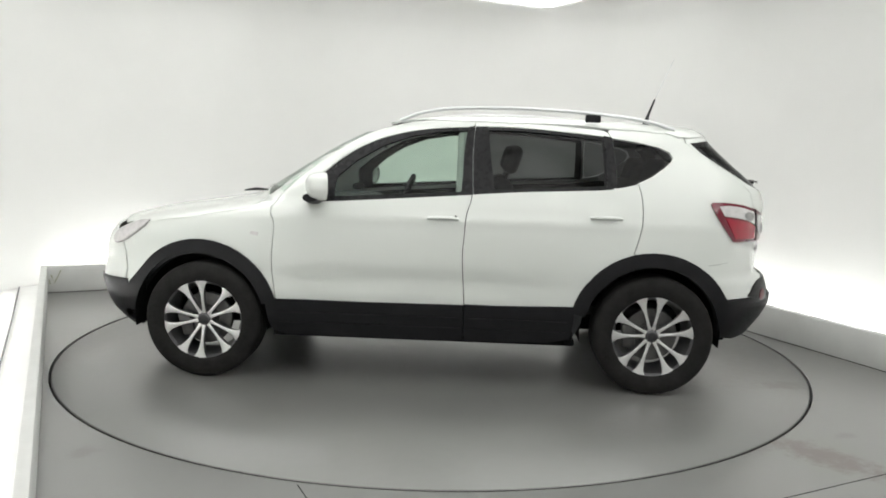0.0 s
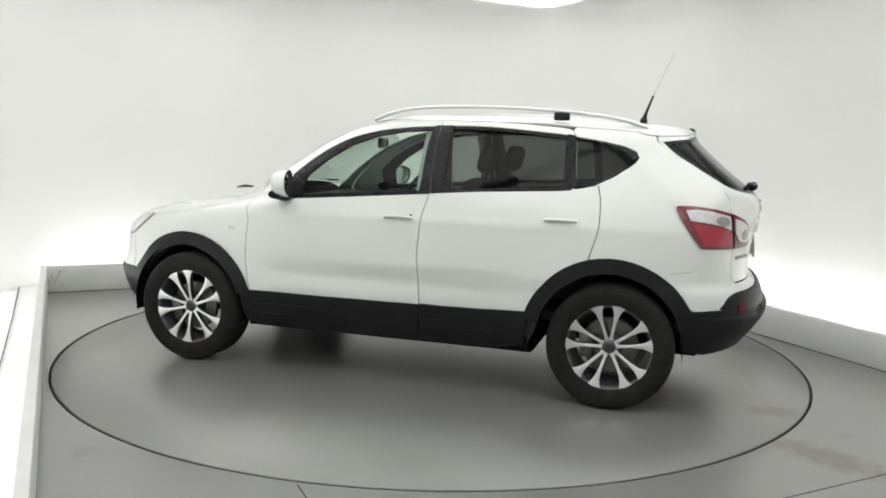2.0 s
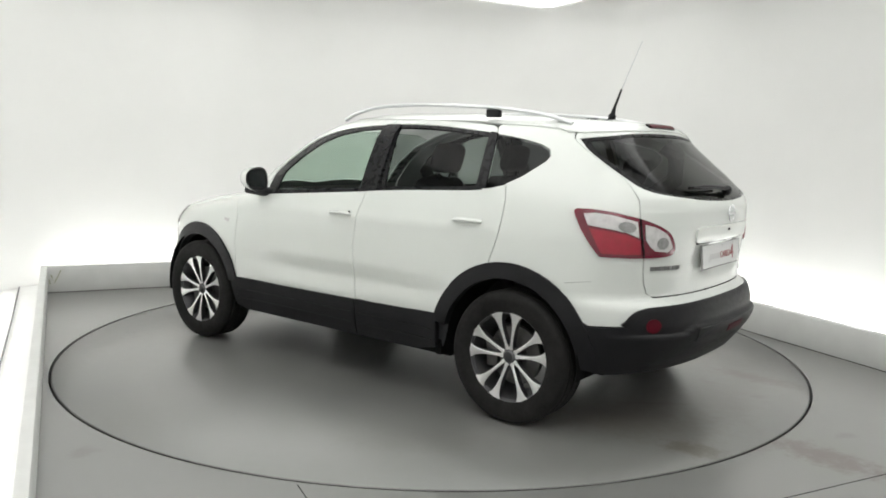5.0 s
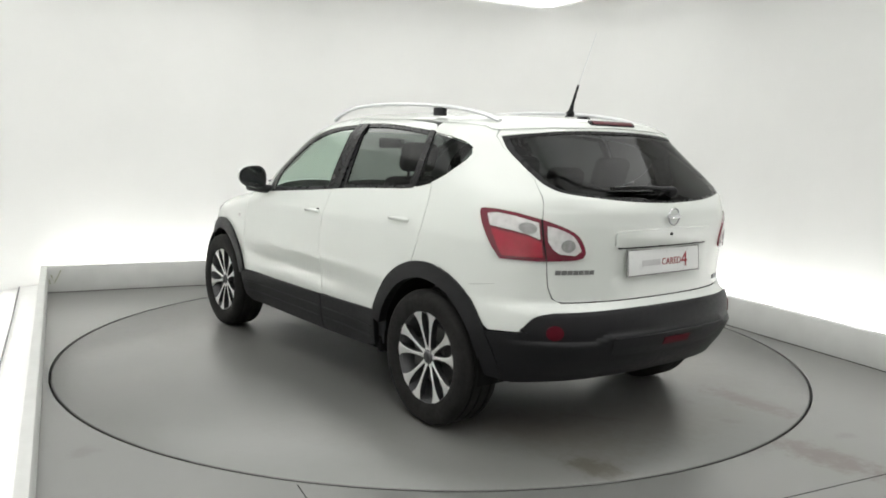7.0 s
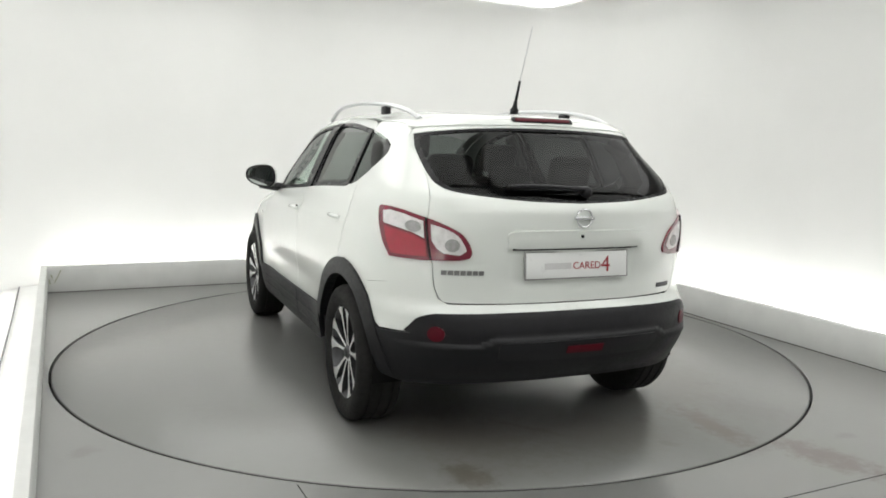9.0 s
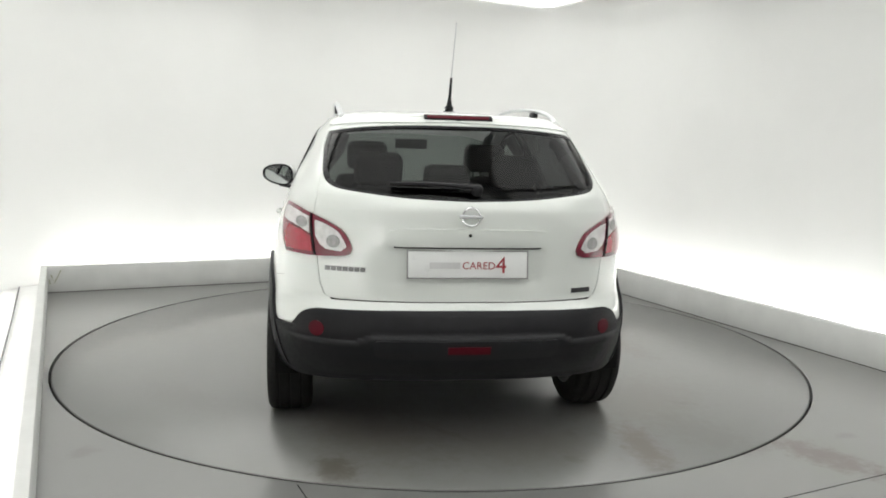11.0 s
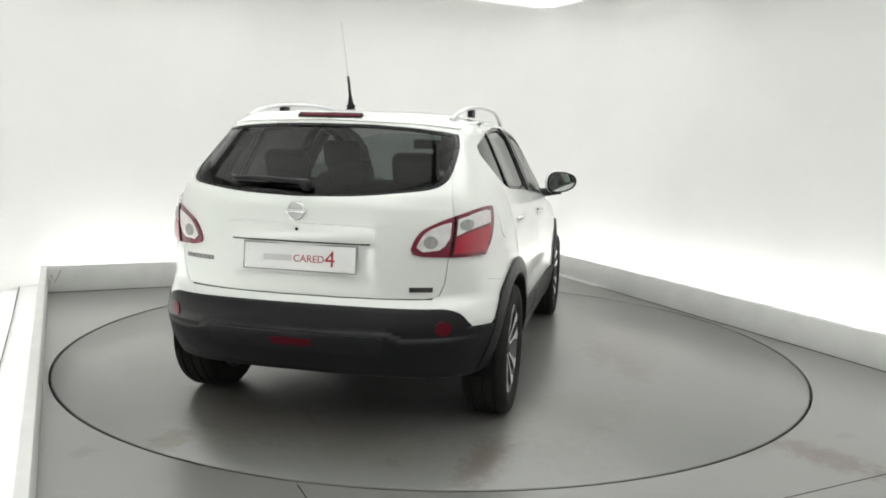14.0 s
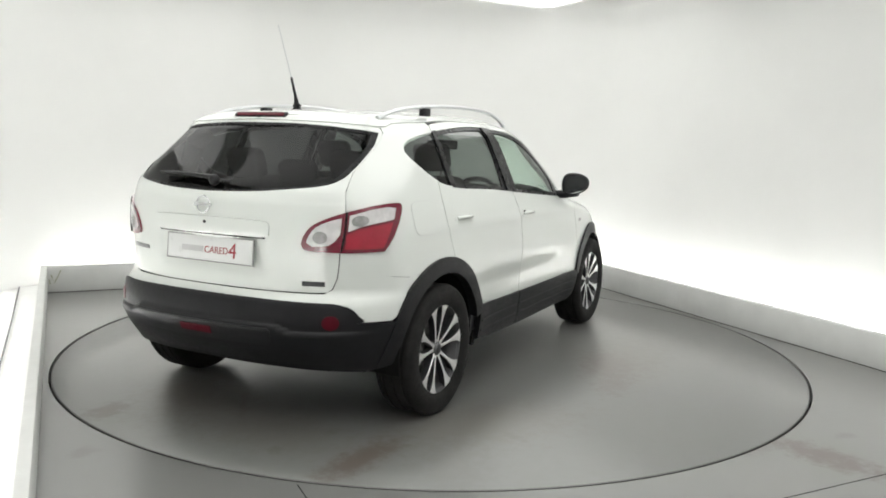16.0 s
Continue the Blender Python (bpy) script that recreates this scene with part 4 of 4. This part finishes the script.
def build_wiper(gate):
    ys = [-.03, .05, .15, .25, .35]
    zs = [1.188, 1.192, 1.198, 1.200, 1.198]
    p, n = skin_at([sy(y, z) for y, z in zip(ys, zs)], zs, 0.03)
    bm = bmesh.new()
    tube(bm, [tuple(q) for q in p], [.019, .015, .012, .010, .007], 8, 0.7)
    arm = part("wiper", bm, CLAD, gate, "black rear wiper arm")
    ys = [.04 + .034 * k for k in range(10)]
    p, n = skin_at([sy(y, 1.207) for y in ys], [1.207] * 10, 0.012)
    bm = bmesh.new()
    tube(bm, [tuple(q) for q in p], .009, 6)
    part("wiper_blade", bm, RUBBER, arm, "black rubber wiper blade")
    p, n = skin_at([sy(-.03, 1.185)], [1.185], 0.018)
    bm = bmesh.new()
    bmesh.ops.create_uvsphere(bm, u_segments=12, v_segments=8, radius=0.028, matrix=Matrix.Translation(tuple(p[0])))
    part("wiper_cap", bm, CLAD, arm, "black round wiper pivot cap")


def build_mirrors(doors):
    def ring(bm, x, sc, mi, n=32, turn=1.0, inset=0.0):
        out = []
        for k in range(n):
            a = 2 * math.pi * k / n
            y, z = math.copysign(abs(math.cos(a)) ** .8, math.cos(a)) * sc, math.copysign(abs(math.sin(a)) ** .8, math.sin(a)) * sc
            lean = (-.006 - .026 * min(1, max(0, (.35 - x) / 1.2))) * turn
            out.append(bm.verts.new((.630 + inset + x * .066 + lean * y, (.974 + y * .114 - .024 * max(0, x + .9)) * mi, 1.146 + z * .080 * (1 - .22 * y) + .010 * y)))
        return out

    def bridge(bm, rings, cap=False):
        for r0, r1 in zip(rings, rings[1:]):
            for k in range(len(r0)):
                m = (k + 1) % len(r0)
                bm.faces.new((r0[k], r0[m], r1[m], r1[k]))
        if cap:
            bm.faces.new(rings[-1])
    for k, d in enumerate(doors):
        mi = 1 if k == 0 else -1
        bm = bmesh.new()
        bridge(bm, [ring(bm, x, sc, mi) for x, sc in ((-.92, .950), (-.90, .962), (-.4, .975), (0, .95), (.3, .91), (.55, .82), (.75, .68), (.9, .47), (.97, .26))], True)
        shell = part("mirror", bm, PAINT, d, "white door mirror housing")
        bm = bmesh.new()
        bridge(bm, [ring(bm, x, sc, mi) for x, sc in ((-.90, .972), (-.935, .965), (-.935, .86), (-.86, .83))])
        part("mirror_bezel", bm, CLAD, shell, "black inner rim")
        bm = bmesh.new()
        bridge(bm, [ring(bm, x, sc, mi, 32, .45, .013) for x, sc in ((-.84, .875), (-.875, .865), (-.885, .5), (-.888, .2))], True)
        part("mirror_glass", bm, MIRROR, shell, "mirror glass")
        bm = bmesh.new()
        tube(bm, [(.665, .79 * mi, 1.058), (.665, .87 * mi, 1.066), (.668, .965 * mi, 1.078)], [.050, .052, .042], 12, 0.6)
        part("mirror_foot", bm, CLAD, shell, "black mirror foot")


def build_roof_gear(car):
    for mi in (1, -1):
        bm = bmesh.new()
        pts = spline([(.20, .555, 1.538), (.10, .558, 1.578), (-.05, .562, 1.609), (-.25, .565, 1.622), (-.55, .567, 1.624), (-.85, .568, 1.612), (-1.10, .567, 1.592), (-1.30, .563, 1.562), (-1.44, .556, 1.522)], 4)
        tube(bm, [(x, y * mi, z) for x, y, z in pts], .014, 10, 0.8)
        rail = part("roof_rail", bm, SATIN, car, "satin silver roof rail")
        bm = bmesh.new()
        box(bm, -1.0, -.91, .552, .581, 1.553, 1.596, .005)
        if mi < 0:
            bmesh.ops.scale(bm, vec=(1, -1, 1), verts=bm.verts)
        part("rail_foot", bm, CLAD, rail, "black roof rail foot")
    bm = bmesh.new()
    tube(bm, [(-1.38, 0, 1.565), (-1.38, 0, 1.585), (-1.385, 0, 1.60), (-1.392, 0, 1.63)], [.032, .026, .014, .010], 14)
    base = part("aerial", bm, GLOSS_BLACK, car, "black roof aerial foot")
    bm = bmesh.new()
    tube(bm, [(-1.392, 0, 1.63), (-1.43, 0, 1.735)], [.0085, .006], 8)
    part("aerial_spring", bm, GLOSS_BLACK, base, "black lower aerial section")
    bm = bmesh.new()
    tube(bm, [(-1.43, 0, 1.735), (-1.54, 0, 1.995)], [.0028, .0022], 6)
    part("aerial_rod", bm, SATIN, base, "thin steel aerial rod")


def build_underside(car):
    # inner lining of the lower body, with round cut-outs at the wheels
    def low_edge(z):
        return S([(.88, z), (.5, z), (0, z), (-.5, z), (-.86, z)])
    poly = S(arc(ARCH_F[0], ARCH_F[1], .40, 175, 20, 12)) + N([(.70, .50), (.70, .80)]) + S([(1.6, .86), (1.2, .93), (.9, .98), (.67, 1.03), (.2, 1.06), (-.228, 1.09), (-.55, 1.12), (-.97, 1.14), (-1.2, 1.17), (-1.45, 1.17)]) + T([(.70, 1.1), (.70, .90), (.66, .72), (.62, .66)]) + S([(-1.85, .52)]) + S(arc(ARCH_R[0], ARCH_R[1], .40, 150, 5, 12)) + S([(-.86, .29), (-.4, .27), (.4, .27), (.90, .28)])
    for mi in (False, True):
        part("inner_lining", sheet("inner_lining", poly, TRIM_IN, thick=0.01, off=-0.028, step=0.08, mirror=mi), None, car, "dark grey inner side lining")
    # floor pan
    bm = bmesh.new()
    box(bm, -.88, .90, -.80, .80, .235, .275, .01)
    box(bm, .90, 1.70, -.50, .50, .24, .30, .02)
    box(bm, -1.72, -.88, -.50, .50, .29, .36, .02)
    box(bm, -1.7, -1.2, -.30, .34, .235, .275, .03)
    pan = part("floor_pan", bm, UNDER, car, "black underbody")
    bm = bmesh.new()
    tube(bm, [(.6, -.2, .24), (-.6, -.2, .24), (-1.1, -.3, .26), (-1.45, -.50, .27), (-1.80, -.52, .30)], .028, 10)
    part("exhaust_pipe", bm, UNDER, pan, "dull steel exhaust pipe")
    for x in (1.315, -1.315):
        bm = bmesh.new()
        tube(bm, [(x, -.70, .31), (x, -.3, .27), (x, .3, .27), (x, .70, .31)], .045, 10)
        part("axle", bm, UNDER, pan)
        for mi in (1, -1):
            bm = bmesh.new()
            r0, n = .402, 20
            a0 = [radians(-10 + 200 * k / n) for k in range(n + 1)]
            cz = .345
            xc = ARCH_F[0] if x > 0 else ARCH_R[0]
            va = [bm.verts.new((xc + r0 * math.cos(a), mi * .865, cz + r0 * math.sin(a))) for a in a0]
            vb = [bm.verts.new((xc + r0 * math.cos(a), mi * .50, cz + r0 * math.sin(a))) for a in a0]
            for k in range(n):
                bm.faces.new((va[k], va[k + 1], vb[k + 1], vb[k]))
            bm.faces.new(vb)
            part("wheel_liner", bm, UNDER, pan, "black wheel-house liner")
            # mud flap edge behind the sill
            bm = bmesh.new()
            xs = (.86, .90) if x > 0 else (-.86, -.82)
            box(bm, xs[0], xs[1], mi * .70 if mi > 0 else -.86, .86 if mi > 0 else -.70, .25, .34, .008)
            part("jacking_flap", bm, UNDER, pan)
            if x < 0:
                bm = bmesh.new()
                box(bm, -1.77, -1.66, mi * .60 if mi > 0 else -.72, .72 if mi > 0 else -.60, .29, .34, .008)
                part("bumper_bracket", bm, UNDER, pan)


def build_cabin(car):
    bm = bmesh.new()
    box(bm, -1.70, .95, -.66, .66, .40, .46, .02)
    cab = part("cabin_floor", bm, TRIM_IN, car, "dark cabin floor")
    # headlining follows the roof
    rf = [(.25, .0), (.20, .40), (-.2, .50), (-1.2, .52), (-1.50, .45), (-1.56, 0)]
    rf = rf + [(x, -y) for x, y in rf[::-1][1:-1]]
    part("headlining", sheet("headlining", rf, LINING, thick=0.01, off=-0.03, step=0.10, where=top_at), None, car, "light grey headlining")
    # dashboard with hood and console
    bm = bmesh.new()
    vs = box(bm, .42, .98, -.70, .70, .62, 1.03, .08, 4)
    box(bm, .30, .50, .18, .56, .93, 1.06, .05, 3)
    box(bm, -.30, .50, -.11, .11, .45, .72, .03)
    part("dashboard", bm, TRIM_IN, car, "dark grey dashboard and centre console")
    bm = bmesh.new()
    box(bm, -1.92, -1.50, -.64, .64, .90, .94, .01)
    part("parcel_shelf", bm, TRIM_IN, car, "dark parcel shelf")
    # steering wheel: right-hand drive
    bm = bmesh.new()
    n = 32
    pts = [(0.0, .185 * math.cos(2 * math.pi * k / n), .185 * math.sin(2 * math.pi * k / n)) for k in range(n + 1)]
    tube(bm, pts, .016, 8)
    box(bm, -.01, .02, -.17, .17, -.025, .02, .006)
    box(bm, -.02, .03, -.065, .065, -.07, .05, .02)
    box(bm, -.01, .02, -.02, .02, -.17, -.04, .006)
    st = part("steering_wheel", bm, CLOTH, car, "black steering wheel")
    st.matrix_basis = pose(.27, -.37, 1.0, 0, -24, 0)

    def seat(x, y, wide=.25, bench=False):
        bm = bmesh.new()
        box(bm, x - .24, x + .26, y - wide, y + wide, .52, .68, .06, 4)
        s = part("seat", bm, CLOTH, car, "black cloth seat")
        bm = bmesh.new()
        vs = box(bm, -.06, .07, -wide + .01, wide - .01, 0, .60, .055, 4)
        for v in bm.verts:
            v.co.y *= 1 - .22 * max(0, (v.co.z - .3) / .3)
        b = part("backrest", bm, CLOTH, s, "black seat back")
        b.matrix_basis = pose(x - .26, y, .62, 0, -17, 0)
        return s, b

    def headrest(b, y, z=.62):
        bm = bmesh.new()
        for d in (-.055, .055):
            tube(bm, [(0, y + d, z - .06), (0, y + d, z + .06)], .007, 8)
        box(bm, -.045, .05, y - .125, y + .125, z + .02, z + .20, .045, 4)
        part("headrest", bm, CLOTH, b, "black headrest")
    for y in (.37, -.37):
        s, b = seat(-.02, y)
        headrest(b, 0)
    s, b = seat(-.92, 0, .62)
    for y in (-.36, 0, .36):
        headrest(b, y, .56 if y else .50)
    bm = bmesh.new()
    box(bm, -.012, .012, -.12, .12, -.035, .035, .01)
    mr = part("rear_view_mirror", bm, GLOSS_BLACK, car, "black rear-view mirror")
    mr.matrix_basis = pose(.36, 0, 1.40, 0, 0, 8)
    for mi in (1, -1):
        bm = bmesh.new()
        pp, _ = skin_at([sx(-.19, z) for z in (1.07, 1.2, 1.3, 1.4, 1.5)], [1.07, 1.2, 1.3, 1.4, 1.5], -0.05)
        tube(bm, [tuple(q * (1, mi, 1)) for q in pp], .035, 8)
        part("inner_pillar", bm, LINING, car, "grey centre pillar lining")
        bm = bmesh.new()
        pp, _ = skin_at([sx(x, z) for x, z in ((-1.35, 1.15), (-1.5, 1.25), (-1.52, 1.40), (-1.45, 1.47))], [1.15, 1.25, 1.40, 1.47], -0.06)
        tube(bm, [tuple(q * (1, mi, 1)) for q in pp], .055, 8)
        part("inner_pillar", bm, TRIM_IN, car, "dark rear pillar lining")


def build_wheel(car):
    # local: axle along y, outer face towards +y
    bm = bmesh.new()
    lathe(bm, [(.236, .085), (.240, .092), (.236, .096), (.228, .090), (.222, .06), (.205, .0), (.205, -.08), (.225, -.105), (.236, -.11), (.228, -.112), (.198, -.08), (.198, .0), (.215, .055), (.222, .078), (.236, .085)], 56)
    wheel = part("wheel", bm, BARREL, car, "alloy wheel with ten machined spokes")
    bm = bmesh.new()
    prof = [(.232, .094), (.250, .104), (.288, .112), (.318, .110), (.335, .100), (.342, .086)]
    for y in (.055, .0, -.055):
        prof += [(.345, y + .022), (.345, y + .007), (.337, y + .005), (.337, y - .005), (.345, y - .007), (.345, y - .022)]
    prof += [(.342, -.086), (.335, -.100), (.318, -.110), (.288, -.112), (.250, -.108), (.232, -.104), (.232, .094)]
    lathe(bm, prof, 64)
    part("tyre", bm, RUBBER, wheel, "black road tyre")
    bm = bmesh.new()
    lathe(bm, [(.233, .092), (.236, .0955), (.239, .0955), (.241, .092), (.239, .087), (.234, .088), (.233, .092)], 56)
    part("rim_lip", bm, ALLOY, wheel, "bright machined rim edge")
    bm = bmesh.new()
    lathe(bm, [(.001, .02), (.15, .02), (.155, .015), (.155, -.005), (.001, -.005)], 40)
    lathe(bm, [(.001, .03), (.07, .03), (.075, .02)], 30)
    part("brake_disc", bm, STEEL, wheel, "grey steel brake disc")
    bm = bmesh.new()
    box(bm, .09, .165, -.01, .045, -.07, .07, .012)
    part("brake_caliper", bm, STEEL, wheel, "grey brake caliper")
    bm = bmesh.new()
    lathe(bm, [(.001, .082), (.022, .084), (.030, .080), (.034, .072), (.046, .070), (.050, .058), (.050, .02)], 36)
    part("hub", bm, BARREL, wheel, "grey wheel hub")
    bm = bmesh.new()
    lathe(bm, [(.001, .0865), (.020, .0865), (.026, .083)], 24)
    part("hub_cap", bm, ALLOY_DARK, wheel, "dark hub cap")
    # one spoke along +x, shared by all
    bm = bmesh.new()
    rows = [(.036, .014, .070), (.060, .0088, .073), (.10, .0080, .078), (.140, .0092, .082), (.170, .0130, .085), (.192, .0185, .087), (.208, .0245, .089), (.220, .0320, .0905), (.229, .0410, .0915), (.2355, .0520, .0920)]
    top, bot = [], []
    for r, w, y in rows:
        top.append([bm.verts.new((r, y, -w)), bm.verts.new((r, y + .003, 0)), bm.verts.new((r, y, w))])
        bot.append([bm.verts.new((r, y - .035, -w * .8)), bm.verts.new((r, y - .035, w * .8))])
    for a, b_, c, d in zip(top, top[1:], bot, bot[1:]):
        bm.faces.new((a[0], a[1], b_[1], b_[0]))
        bm.faces.new((a[1], a[2], b_[2], b_[1]))
        bm.faces.new((a[0], b_[0], d[0], c[0]))
        bm.faces.new((a[2], c[1], d[1], b_[2]))
        bm.faces.new((c[0], d[0], d[1], c[1]))
    me = mesh_of(bm, "spoke", ALLOY)
    me.materials.append(ALLOY_DARK)
    for p in me.polygons:
        if p.normal.y < 0.5:
            p.material_index = 1
    for k in range(10):
        ob = part("spoke", me, None, wheel)
        ob.matrix_basis = pose(0, 0, 0, 0, 36 * k + (3.5 if k % 2 else -3.5), 0)
    return wheel


build_studio()
turntable = build_turntable()
car = build_car()


# ---- the turntable's turn, with the car standing on it ----
def motions():
    rows_table, rows_car = [], []
    for i in range(33):
        t = 0.5 * i
        turn = 119.83 - 7.153 * (t - 8) - 0.338 * ((t - 8) / 8) ** 2
        c, s = math.cos(radians(turn)), math.sin(radians(turn))
        ox, oy = -0.0074, 0.1536
        rows_table.append((t, pose(0, 0, 0, 0, 0, turn)))
        rows_car.append((t, pose(c * ox - s * oy, s * ox + c * oy, 0.012, 0, 0, turn)))
    walk(turntable, rows_table)
    walk(car, rows_car)


motions()
